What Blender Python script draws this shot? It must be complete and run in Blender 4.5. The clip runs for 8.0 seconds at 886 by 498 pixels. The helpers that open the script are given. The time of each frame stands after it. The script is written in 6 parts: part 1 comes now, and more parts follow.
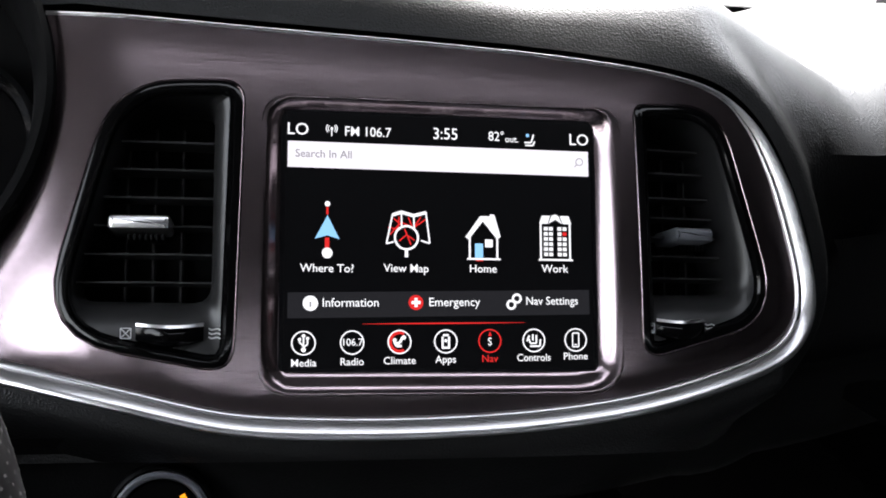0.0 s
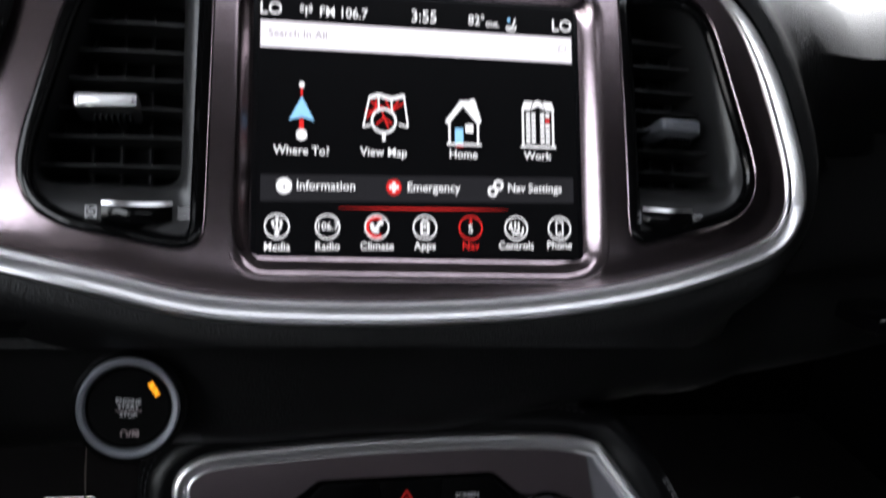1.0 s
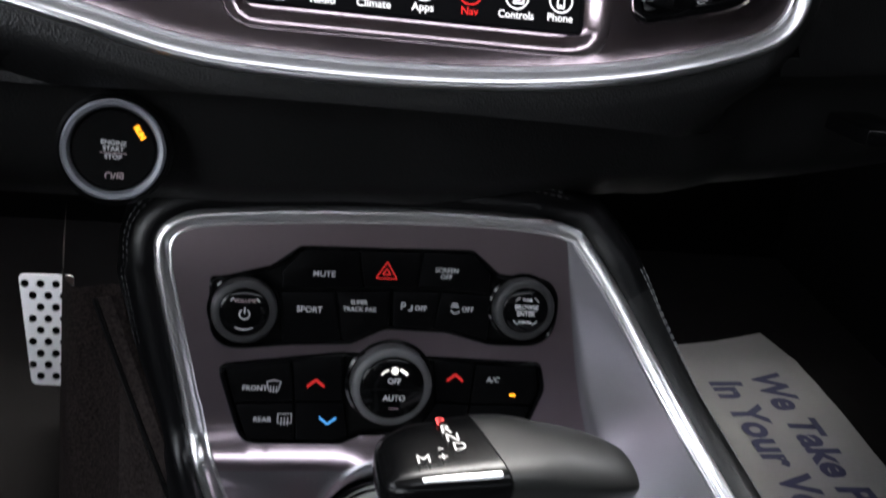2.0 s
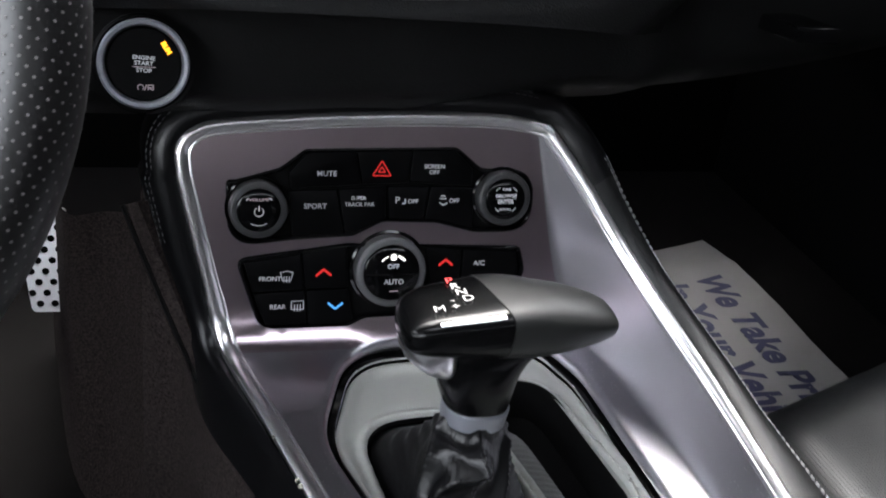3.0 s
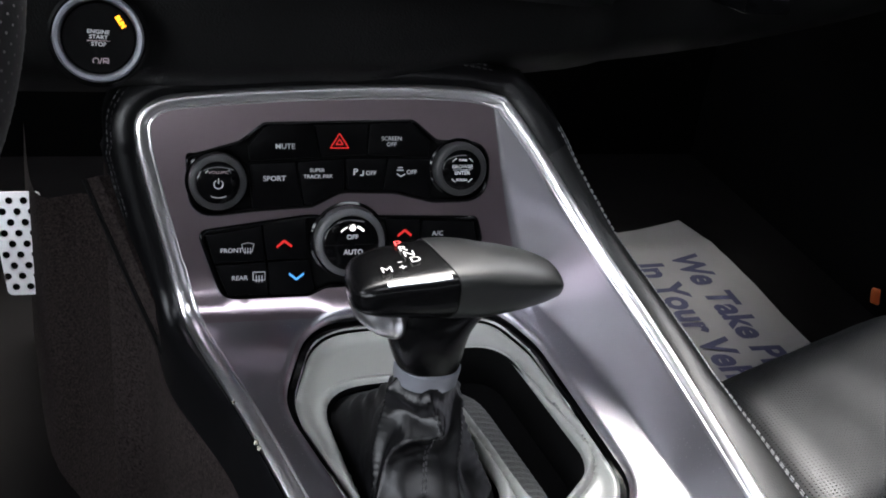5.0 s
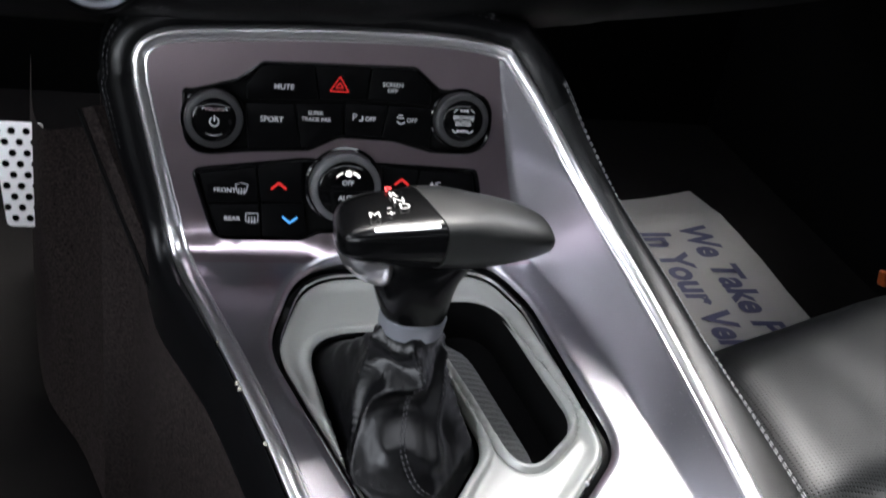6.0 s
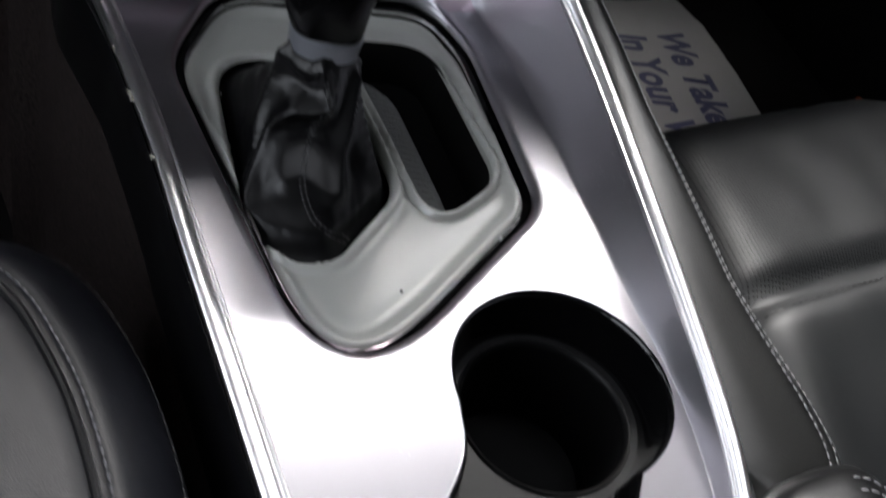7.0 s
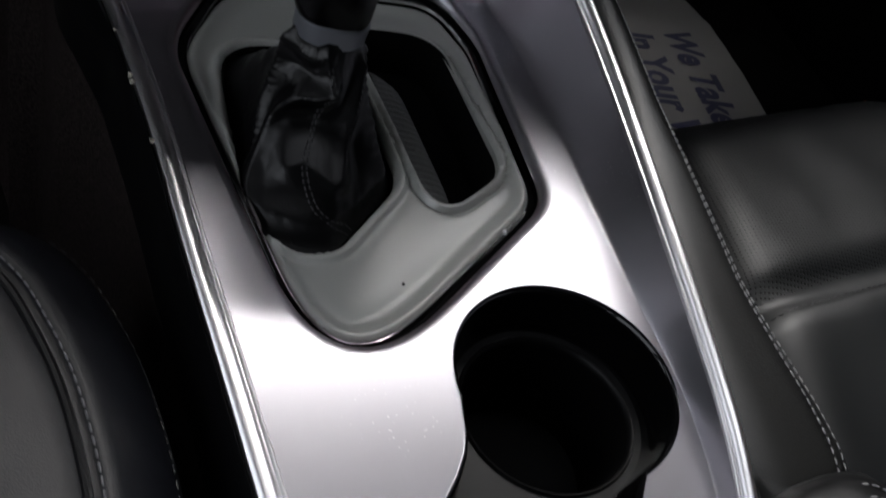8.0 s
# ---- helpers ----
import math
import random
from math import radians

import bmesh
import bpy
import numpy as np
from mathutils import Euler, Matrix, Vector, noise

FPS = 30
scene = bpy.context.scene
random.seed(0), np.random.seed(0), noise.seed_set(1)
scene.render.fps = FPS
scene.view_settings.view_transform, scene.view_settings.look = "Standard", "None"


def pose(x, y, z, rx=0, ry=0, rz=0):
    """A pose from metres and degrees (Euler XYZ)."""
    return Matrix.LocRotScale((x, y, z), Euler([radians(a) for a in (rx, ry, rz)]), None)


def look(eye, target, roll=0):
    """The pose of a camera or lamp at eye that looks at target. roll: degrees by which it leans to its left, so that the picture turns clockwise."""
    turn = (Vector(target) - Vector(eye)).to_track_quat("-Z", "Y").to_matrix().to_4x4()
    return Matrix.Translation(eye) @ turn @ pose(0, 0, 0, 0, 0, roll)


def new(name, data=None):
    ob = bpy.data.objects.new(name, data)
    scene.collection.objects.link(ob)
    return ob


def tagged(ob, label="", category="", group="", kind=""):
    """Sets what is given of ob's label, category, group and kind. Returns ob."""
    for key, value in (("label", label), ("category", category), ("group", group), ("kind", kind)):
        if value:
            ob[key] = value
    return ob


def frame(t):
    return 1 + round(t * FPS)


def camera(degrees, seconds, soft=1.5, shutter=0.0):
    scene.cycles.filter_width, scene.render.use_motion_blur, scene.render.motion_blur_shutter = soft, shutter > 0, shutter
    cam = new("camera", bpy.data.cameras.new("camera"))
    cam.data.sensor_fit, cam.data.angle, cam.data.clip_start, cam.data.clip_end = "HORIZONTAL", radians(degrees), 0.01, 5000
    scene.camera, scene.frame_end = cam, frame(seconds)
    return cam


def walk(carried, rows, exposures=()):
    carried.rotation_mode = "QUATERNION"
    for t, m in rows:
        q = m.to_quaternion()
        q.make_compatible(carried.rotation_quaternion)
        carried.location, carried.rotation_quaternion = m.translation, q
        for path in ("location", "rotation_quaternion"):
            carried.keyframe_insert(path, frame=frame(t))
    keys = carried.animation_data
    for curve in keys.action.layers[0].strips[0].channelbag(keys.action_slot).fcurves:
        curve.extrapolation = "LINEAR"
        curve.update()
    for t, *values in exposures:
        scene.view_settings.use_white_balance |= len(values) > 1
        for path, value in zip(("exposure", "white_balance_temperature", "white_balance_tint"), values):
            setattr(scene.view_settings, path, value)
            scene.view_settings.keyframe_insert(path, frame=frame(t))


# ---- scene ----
from mathutils import geometry

cam = camera(46.1, 8.0, soft=1.8, shutter=0.5)
PATH = [
    (0, (-0.108, -0.062, 0.831), (0.27, 1.801, 0.209), 4.7),
    (0.5, (-0.11, -0.067, 0.818), (0.289, 1.804, 0.232), 4.8),
    (0.7, (-0.108, -0.067, 0.807), (0.29, 1.804, 0.220), 4.8),
    (0.8, (-0.104, -0.067, 0.791), (0.293, 1.803, 0.203), 4.7),
    (1, (-0.097, -0.067, 0.759), (0.298, 1.802, 0.167), 4.6),
    (1.5, (-0.104, -0.067, 0.722), (0.33, 1.746, -0.002), 7.3),
    (2, (-0.101, -0.077, 0.718), (0.346, 1.673, -0.142), 9.2),
    (3.3, (-0.159, -0.171, 0.719), (0.424, 1.496, -0.22), 7.5),
    (3.5, (-0.157, -0.175, 0.719), (0.429, 1.49, -0.222), 7.4),
    (4, (-0.143, -0.181, 0.716), (0.434, 1.49, -0.218), 7.1),
    (5.5, (-0.128, -0.183, 0.714), (0.431, 1.475, -0.254), 8.1),
    (6, (-0.117, -0.181, 0.706), (0.429, 1.456, -0.306), 10.4),
    (6.5, (-0.097, -0.182, 0.683), (0.446, 1.388, -0.43), 12.9),
    (7, (-0.067, -0.177, 0.645), (0.531, 1.243, -0.63), 18.6),
    (7.5, (-0.061, -0.173, 0.629), (0.554, 1.202, -0.687), 21.1),
    (8, (-0.066, -0.17, 0.636), (0.535, 1.245, -0.643), 20.0),
]
EXPOSURE = 3.15
walk(cam, [(t, look(eye, target, roll)) for t, eye, target, roll in PATH], [(t, EXPOSURE + e) for t, e in ((0, 0.42), (0.8, 0.5), (1.4, 0.88), (2.1, 1.2), (3.4, 1.6), (6.4, 1.45), (7.0, 0.35), (7.5, -0.45), (8, -0.7))])

# ---- daylight ----
world = bpy.data.worlds.new("sky")
scene.world = world
world.use_nodes = True
wn = world.node_tree
sky = wn.nodes.new("ShaderNodeTexSky")
sky.sky_type, sky.sun_disc = "NISHITA", False
sky.sun_elevation, sky.sun_rotation = radians(49), radians(6)
sky.dust_density = 3.0
soft_sky = wn.nodes.new("ShaderNodeHueSaturation")
soft_sky.inputs["Saturation"].default_value = 0.25
wn.links.new(sky.outputs[0], soft_sky.inputs["Color"])
wn.links.new(soft_sky.outputs[0], wn.nodes["Background"].inputs[0])
wn.nodes["Background"].inputs[1].default_value = 0.15
sun_data = bpy.data.lights.new("sun", "SUN")
sun_data.energy, sun_data.angle, sun_data.color = 0.5, radians(30), (1.0, 0.985, 0.97)
sun = new("sun", sun_data)
sun.matrix_world = look((0.3, 3.2, 3.7), (0, 0, 0))


# ---- materials ----
def material(name, base, rough=0.5, metal=0.0, grain=0.0, grain_scale=400.0, stretch=(1, 1, 1), spot=0.0, spot_scale=18.0, cell=0.0,
             cell_scale=500.0, coat=0.0, aniso=0.0, spec=0.5):
    """grain: fine noise bump and roughness; spot: broad unevenness; cell: pebbled relief as on leather."""
    m = bpy.data.materials.new(name)
    m.use_nodes = True
    t = m.node_tree
    b = t.nodes["Principled BSDF"]
    link = t.links.new
    b.inputs["Base Color"].default_value = (*base, 1)
    b.inputs["Roughness"].default_value = rough
    b.inputs["Metallic"].default_value = metal
    b.inputs["Coat Weight"].default_value = coat
    b.inputs["Anisotropic"].default_value = aniso
    b.inputs["Specular IOR Level"].default_value = spec
    co = t.nodes.new("ShaderNodeTexCoord")
    bump_from = None
    if grain:
        mp = t.nodes.new("ShaderNodeMapping")
        mp.inputs["Scale"].default_value = stretch
        link(co.outputs["Object"], mp.inputs[0])
        n = t.nodes.new("ShaderNodeTexNoise")
        n.inputs["Scale"].default_value = grain_scale
        n.inputs["Detail"].default_value = 3
        link(mp.outputs[0], n.inputs["Vector"])
        r = t.nodes.new("ShaderNodeMapRange")
        r.inputs["To Min"].default_value = max(0.02, rough - 0.12 * grain)
        r.inputs["To Max"].default_value = rough + 0.12 * grain
        link(n.outputs[0], r.inputs[0])
        link(r.outputs[0], b.inputs["Roughness"])
        bp = t.nodes.new("ShaderNodeBump")
        bp.inputs["Strength"].default_value = 0.12 * grain
        bp.inputs["Distance"].default_value = 0.0006
        link(n.outputs[0], bp.inputs["Height"])
        link(bp.outputs[0], b.inputs["Normal"])
        bump_from = bp
    if cell:
        v = t.nodes.new("ShaderNodeTexVoronoi")
        v.inputs["Scale"].default_value = cell_scale
        link(co.outputs["Object"], v.inputs["Vector"])
        bp = t.nodes.new("ShaderNodeBump")
        bp.inputs["Strength"].default_value = cell
        bp.inputs["Distance"].default_value = 0.0008
        link(v.outputs["Distance"], bp.inputs["Height"])
        if bump_from:
            link(bump_from.outputs[0], bp.inputs["Normal"])
        link(bp.outputs[0], b.inputs["Normal"])
    if spot:
        n2 = t.nodes.new("ShaderNodeTexNoise")
        n2.inputs["Scale"].default_value = spot_scale
        n2.inputs["Detail"].default_value = 5
        link(co.outputs["Object"], n2.inputs["Vector"])
        mx = t.nodes.new("ShaderNodeMix")
        mx.data_type = "RGBA"
        mx.inputs["A"].default_value = (*[c * (1 - spot) for c in base], 1)
        mx.inputs["B"].default_value = (*[min(1, c * (1 + spot)) for c in base], 1)
        link(n2.outputs[0], mx.inputs["Factor"])
        link(mx.outputs["Result"], b.inputs["Base Color"])
    return m


def glow(name, color, strength):
    m = bpy.data.materials.new(name)
    m.use_nodes = True
    b = m.node_tree.nodes["Principled BSDF"]
    b.inputs["Base Color"].default_value = (0.003, 0.003, 0.003, 1)
    b.inputs["Roughness"].default_value = 0.3
    b.inputs["Specular IOR Level"].default_value = 0.06
    b.inputs["Emission Color"].default_value = (*color, 1)
    b.inputs["Emission Strength"].default_value = strength / 2 ** EXPOSURE
    return m


BRUSH_X = material("dark_brushed_aluminium_across", (0.40, 0.325, 0.35), 0.19, 1, 0.6, 40, (1, 60, 60), 0.10, 30)
BRUSH_Y = material("dark_brushed_aluminium_along", (0.49, 0.480, 0.515), 0.34, 1, 0.05, 40, (60, 1, 1), 0.05, 30, aniso=0.6)
bt = BRUSH_Y.node_tree
dust_co, dust_cell, dust_patch = bt.nodes.new("ShaderNodeTexCoord"), bt.nodes.new("ShaderNodeTexVoronoi"), bt.nodes.new("ShaderNodeTexNoise")
dust_cell.inputs["Scale"].default_value, dust_patch.inputs["Scale"].default_value = 360, 14
for nd in (dust_cell, dust_patch):
    bt.links.new(dust_co.outputs["Object"], nd.inputs["Vector"])
dust_near, dust_where, dust_both = (bt.nodes.new("ShaderNodeMapRange") for _ in range(3))
for nd, lo, hi in ((dust_near, 0.16, 0.08), (dust_where, 0.54, 0.66)):
    nd.inputs["From Min"].default_value, nd.inputs["From Max"].default_value = lo, hi
bt.links.new(dust_cell.outputs["Distance"], dust_near.inputs[0])
bt.links.new(dust_patch.outputs[0], dust_where.inputs[0])
bt.links.new(dust_near.outputs[0], dust_both.inputs[0])
bt.links.new(dust_where.outputs[0], dust_both.inputs["To Max"])
dust_metal = bt.nodes.new("ShaderNodeMapRange")
dust_metal.inputs["To Min"].default_value, dust_metal.inputs["To Max"].default_value = 1.0, 0.05
bt.links.new(dust_both.outputs[0], dust_metal.inputs[0])
bt.links.new(dust_metal.outputs[0], bt.nodes["Principled BSDF"].inputs["Metallic"])
dust_mix = bt.nodes.new("ShaderNodeMix")
dust_mix.data_type = "RGBA"
dust_mix.inputs["B"].default_value = (0.85, 0.84, 0.83, 1)
bt.links.new(bt.nodes["Principled BSDF"].inputs["Base Color"].links[0].from_socket, dust_mix.inputs["A"])
bt.links.new(dust_both.outputs[0], dust_mix.inputs["Factor"])
bt.links.new(dust_mix.outputs["Result"], bt.nodes["Principled BSDF"].inputs["Base Color"])
# pinker, darker copy of the brushed metal; dim cabin reflections are in its colour
SHADEDMETAL = material("shaded_brushed_metal", (0.46, 0.38, 0.42), 0.29, 1, 0.10, 40, (60, 1, 1), 0.06, 30, aniso=0.7)
for brushed in (BRUSH_Y, SHADEDMETAL):      # the grain runs along y and z, so highlights spread across it
    grain_way = brushed.node_tree.nodes.new("ShaderNodeCombineXYZ")
    grain_way.inputs[0].default_value = 1.0
    brushed.node_tree.links.new(grain_way.outputs[0], brushed.node_tree.nodes["Principled BSDF"].inputs["Tangent"])
SATIN = material("satin_chrome", (0.84, 0.83, 0.84), 0.30, 1, 0.10, 500, spot=0.04)
CHROME = material("polished_chrome", (0.82, 0.82, 0.83), 0.07, 1, 0.2, 200)
GLOSS = material("gloss_black_plastic", (0.002, 0.002, 0.0022), 0.10, 0, 0.15, 150, spec=0.3)
PLASTIC = material("black_satin_plastic", (0.003, 0.003, 0.0032), 0.40, 0, 0.6, 900, spot=0.15, spec=0.12)
KEYCAP = material("black_key_plastic", (0.0016, 0.0016, 0.0018), 0.40, 0, 0.4, 1200, spec=0.07)
KNOBRUB = material("knob_rubber_black", (0.028, 0.028, 0.029), 0.42, 0, 0.5, 1500, spec=0.35)
DEEP = material("matt_black_duct", (0.002, 0.002, 0.002), 0.8, 0, 0.3, 300, spec=0.1)
DASHSKIN = material("black_dash_skin", (0.0060, 0.0060, 0.0063), 0.40, 0, 0, cell=0.34, cell_scale=760, spot=0.1, spec=0.45)
LEATHER = material("black_leather", (0.0026, 0.0026, 0.0030), 0.30, 0, 0.25, 320, spot=0.15, cell=0.10, cell_scale=1300, spec=0.28)
RAILSKIN = material("rail_leather", (0.0075, 0.0078, 0.0076), 0.40, 0, 0.30, 500, spot=0.2, cell=0.12, cell_scale=900, spec=0.55)
WHEELSKIN = material("wheel_leather", (0.006, 0.0057, 0.006), 0.40, 0, 0.3, 400, spec=0.4)
SEATSKIN = material("seat_leather", (0.0036, 0.0042, 0.0068), 0.46, 0, 0.4, 200, spot=0.12, cell=0.12, cell_scale=1500, spec=0.22)
CARPET = material("charcoal_carpet", (0.052, 0.038, 0.036), 0.95, 0, 4.0, 700, spot=0.95, spot_scale=520, cell=0.8, cell_scale=1300, spec=0.1)


def tufted(m, dark, light):
    """Colour of a carpet's tufts: dark between them, lighter at their tips."""
    t = m.node_tree
    co, n, rng, mx = (t.nodes.new("ShaderNode" + k) for k in ("TexCoord", "TexNoise", "MapRange", "Mix"))
    n.inputs["Scale"].default_value, n.inputs["Detail"].default_value, n.inputs["Roughness"].default_value = 430, 6, 0.8
    rng.inputs["From Min"].default_value, rng.inputs["From Max"].default_value = 0.38, 0.66
    mx.data_type = "RGBA"
    mx.inputs["A"].default_value, mx.inputs["B"].default_value = (*dark, 1), (*light, 1)
    t.links.new(co.outputs["Object"], n.inputs["Vector"])
    t.links.new(n.outputs[0], rng.inputs[0])
    t.links.new(rng.outputs[0], mx.inputs["Factor"])
    t.links.new(mx.outputs["Result"], t.nodes["Principled BSDF"].inputs["Base Color"])


tufted(CARPET, (0.005, 0.0035, 0.0035), (0.064, 0.050, 0.047))
VENTPLASTIC = material("satin_vent_plastic", (0.018, 0.018, 0.0185), 0.33, 0, 0.4, 900, spec=0.5)
# floor copy of the carpet, with the footwell's shade put into its base colour
SHADEDFLOOR = material("shaded_floor_carpet", (0.006, 0.0055, 0.0055), 0.95, 0, 2.0, 700, spot=0.3, spec=0.05)
SKIRTCARPET = material("dark_side_carpet", (0.018, 0.014, 0.0135), 0.95, 0, 3.5, 700, spot=0.95, spot_scale=520, cell=0.6, cell_scale=1300, spec=0.05)
tufted(SKIRTCARPET, (0.004, 0.003, 0.003), (0.045, 0.036, 0.034))
RUBBER = material("grey_green_soft_plastic", (0.33, 0.335, 0.31), 0.33, 0, 0.3, 800, spot=0.03, spec=0.9)
LOWERPLASTIC = material("lower_dash_plastic", (0.006, 0.006, 0.0062), 0.55, 0, 0.5, 700, spot=0.2, cell=0.25, cell_scale=700, spec=0.2)
DIRT = material("dried_dirt", (0.38, 0.36, 0.31), 0.9, 0, 1.0, 900)
STRIP = material("ribbed_grey_rubber", (0.085, 0.087, 0.085), 0.55, 0, 0.4, 700, cell=0.9, cell_scale=900)
# white paper whose base colour is greyed to hold the shade under the dash
SHADEDPAPER = material("shaded_white_paper", (0.25, 0.241, 0.234), 0.85, 0, 0.5, 300, spot=0.10, spot_scale=14)
INK = material("blue_print_ink", (0.028, 0.028, 0.075), 0.7)
PEDAL = material("bright_pedal_metal", (0.92, 0.90, 0.90), 0.42, 1, 0.6, 300, spot=0.05)
THREAD = material("grey_thread", (0.20, 0.20, 0.205), 0.7)
SEATTHREAD = material("seat_thread", (0.10, 0.10, 0.108), 0.7)
THREADDARK = material("dark_thread", (0.028, 0.028, 0.030), 0.7)
SILVER = material("silver_painted_ring", (0.26, 0.27, 0.30), 0.38, 0.6, 0.3, 600)
ROOFCLOTH = material("black_headliner", (0.03, 0.03, 0.03), 0.9, 0, 0.5, 500)
ASPHALT = material("concrete", (0.36, 0.35, 0.34), 0.9, 0, 1.0, 60, spot=0.3)
PRINT = material("pale_key_print", (0.55, 0.55, 0.56), 0.6)
PRINTDIM = material("dim_key_print", (0.40, 0.32, 0.33), 0.6)
REDLAMP = glow("red_key_lamp", (0.9, 0.04, 0.04), 0.30)
BLUELAMP = glow("blue_key_lamp", (0.08, 0.35, 0.8), 0.55)
AMBERLAMP = glow("amber_lamp", (1.0, 0.36, 0.02), 1.2)
WHITELAMP = glow("white_gear_lamp", (1.0, 0.97, 0.95), 0.9)
REDGEAR = glow("red_gear_lamp", (1.0, 0.10, 0.10), 1.2)
ORANGE = material("orange_reflector", (0.45, 0.09, 0.02), 0.5)
UIWHITE = glow("screen_white", (0.95, 0.95, 1.0), 0.95)
UIBAR = glow("screen_search_bar", (0.88, 0.84, 0.93), 0.92)
UIGREY = glow("screen_grey_text", (0.36, 0.35, 0.38), 0.7)
UIRED = glow("screen_red", (0.85, 0.03, 0.03), 0.75)
UIBLUE = glow("screen_blue", (0.30, 0.62, 0.95), 0.9)
UIPANEL = glow("screen_dark_panel", (0.016, 0.016, 0.019), 0.9)
UIBLACK = glow("screen_black", (0.0015, 0.0015, 0.002), 0.8)
SCREENGLASS = material("screen_glass", (0.004, 0.004, 0.005), 0.22, 0, 0.2, 100, spec=0.3)


# ---- shape helpers ----
class Plane:
    """A flat datum: u across, v up the slope, w out of it."""

    def __init__(self, origin, up):
        self.o, self.u, self.v = Vector(origin), Vector((1, 0, 0)), Vector(up).normalized()
        self.w = self.u.cross(self.v)

    def __call__(self, u, v, w=0.0):
        return self.o + self.u * u + self.v * v + self.w * w

    def matrix(self, u, v, w=0.0, turn=0.0):
        m = Matrix((self.u, self.v, self.w)).transposed().to_4x4()
        m.translation = self(u, v, w)
        return m @ Matrix.Rotation(radians(turn), 4, "Z")


MM = 0.001
DISPLAY = Plane((0, 0.4764, 0.66), (0, 0.471, 1))
PLATE = Plane((0.01, 0.458, 0.40), (0, 0.25, 1))
DECK = Plane((0.1, 0.2, 0.297), (0, 1, 0.1))
EMPTIES = {}


def thing(name, at, label, category, group="", kind=""):
    ob = new(name)
    ob.empty_display_size = 0.02
    ob.location = at
    EMPTIES[ob.name] = Vector(at)
    return tagged(ob, label, category, group, kind)


def finish(name, bm, mat, smooth=True, angle=35):
    bmesh.ops.recalc_face_normals(bm, faces=bm.faces)
    me = bpy.data.meshes.new(name)
    bm.to_mesh(me)
    bm.free()
    for m in mat if isinstance(mat, (list, tuple)) else [mat]:
        me.materials.append(m)
    if smooth:
        me.shade_smooth()
        me.set_sharp_from_angle(angle=radians(angle))
    return me


def part(name, bm, mat, parent, label="", smooth=True, angle=35):
    me = bm if isinstance(bm, bpy.types.Mesh) else finish(name, bm, mat, smooth, angle)
    ob = new(name, me)
    ob.parent = parent
    if parent.name in EMPTIES:
        ob.matrix_parent_inverse = Matrix.Translation(-EMPTIES[parent.name])
    return tagged(ob, label)


def single(name, bm, mat, label, category, group="", kind="", smooth=True, angle=35):
    return tagged(new(name, finish(name, bm, mat, smooth, angle)), label, category, group, kind)


def rpoly(corners, n=6):
    """A polygon with rounded corners: (u, v, radius)."""
    out = []
    k = len(corners)
    for i, (x, y, r) in enumerate(corners):
        p = Vector((x, y))
        a = (Vector(corners[i - 1][:2]) - p)
        b = (Vector(corners[(i + 1) % k][:2]) - p)
        if r <= 0:
            out.append(p)
            continue
        half = max(0.05, a.angle(b) / 2)
        d = min(r / math.tan(half), 0.49 * a.length, 0.49 * b.length)
        a, b = a.normalized() * d, b.normalized() * d
        for j in range(n + 1):
            t = j / n
            out.append(p + a * (1 - t) ** 2 + b * t ** 2)
    return out


def circle(u, v, r, n=40, start=0.0):
    return [Vector((u + r * math.cos(start + 2 * math.pi * i / n), v + r * math.sin(start + 2 * math.pi * i / n))) for i in range(n)]


def offset(loop, d):
    """The loop moved inwards by d."""
    n = len(loop)
    area = sum(loop[i - 1].x * loop[i].y - loop[i].x * loop[i - 1].y for i in range(n))
    s = 1 if area > 0 else -1
    out = []
    for i in range(n):
        t = loop[(i + 1) % n] - loop[i - 1]
        if t.length < 1e-9:
            t = loop[(i + 1) % n] - loop[i]
        t.normalize()
        out.append(loop[i] + Vector((-t.y, t.x)) * d * s)
    return out


def dense(loop, step, closed=True):
    out = []
    n = len(loop)
    for i in range(n if closed else n - 1):
        a, b = loop[i], loop[(i + 1) % n]
        if (b - a).length < 1e-6:
            continue
        k = max(1, math.ceil((b - a).length / step))
        out += [a.lerp(b, j / k) for j in range(k)]
    if not closed:
        out.append(loop[-1])
    return out


def smooth_line(points, per=8, closed=False):
    """A Catmull-Rom line through a few points."""
    pts = [Vector(p) for p in points]
    n = len(pts)
    out = []
    for i in range(n if closed else n - 1):
        p1, p2 = pts[i], pts[(i + 1) % n]
        p0 = pts[i - 1] if closed or i > 0 else p1 * 2 - p2
        p3 = pts[(i + 2) % n] if closed or i + 2 < n else p2 * 2 - p1
        for j in range(per):
            t = j / per
            out.append(0.5 * (2 * p1 + (p2 - p0) * t + (2 * p0 - 5 * p1 + 4 * p2 - p3) * t * t + (3 * p1 - p0 - 3 * p2 + p3) * t ** 3))
    if not closed:
        out.append(pts[-1])
    return out


def inside(px, py, loop):
    res = np.zeros(px.shape, bool)
    n = len(loop)
    for i in range(n):
        x1, y1, x2, y2 = loop[i - 1].x, loop[i - 1].y, loop[i].x, loop[i].y
        if y1 == y2:
            continue
        res ^= ((y1 > py) != (y2 > py)) & (px < (x2 - x1) * (py - y1) / (y2 - y1) + x1)
    return res


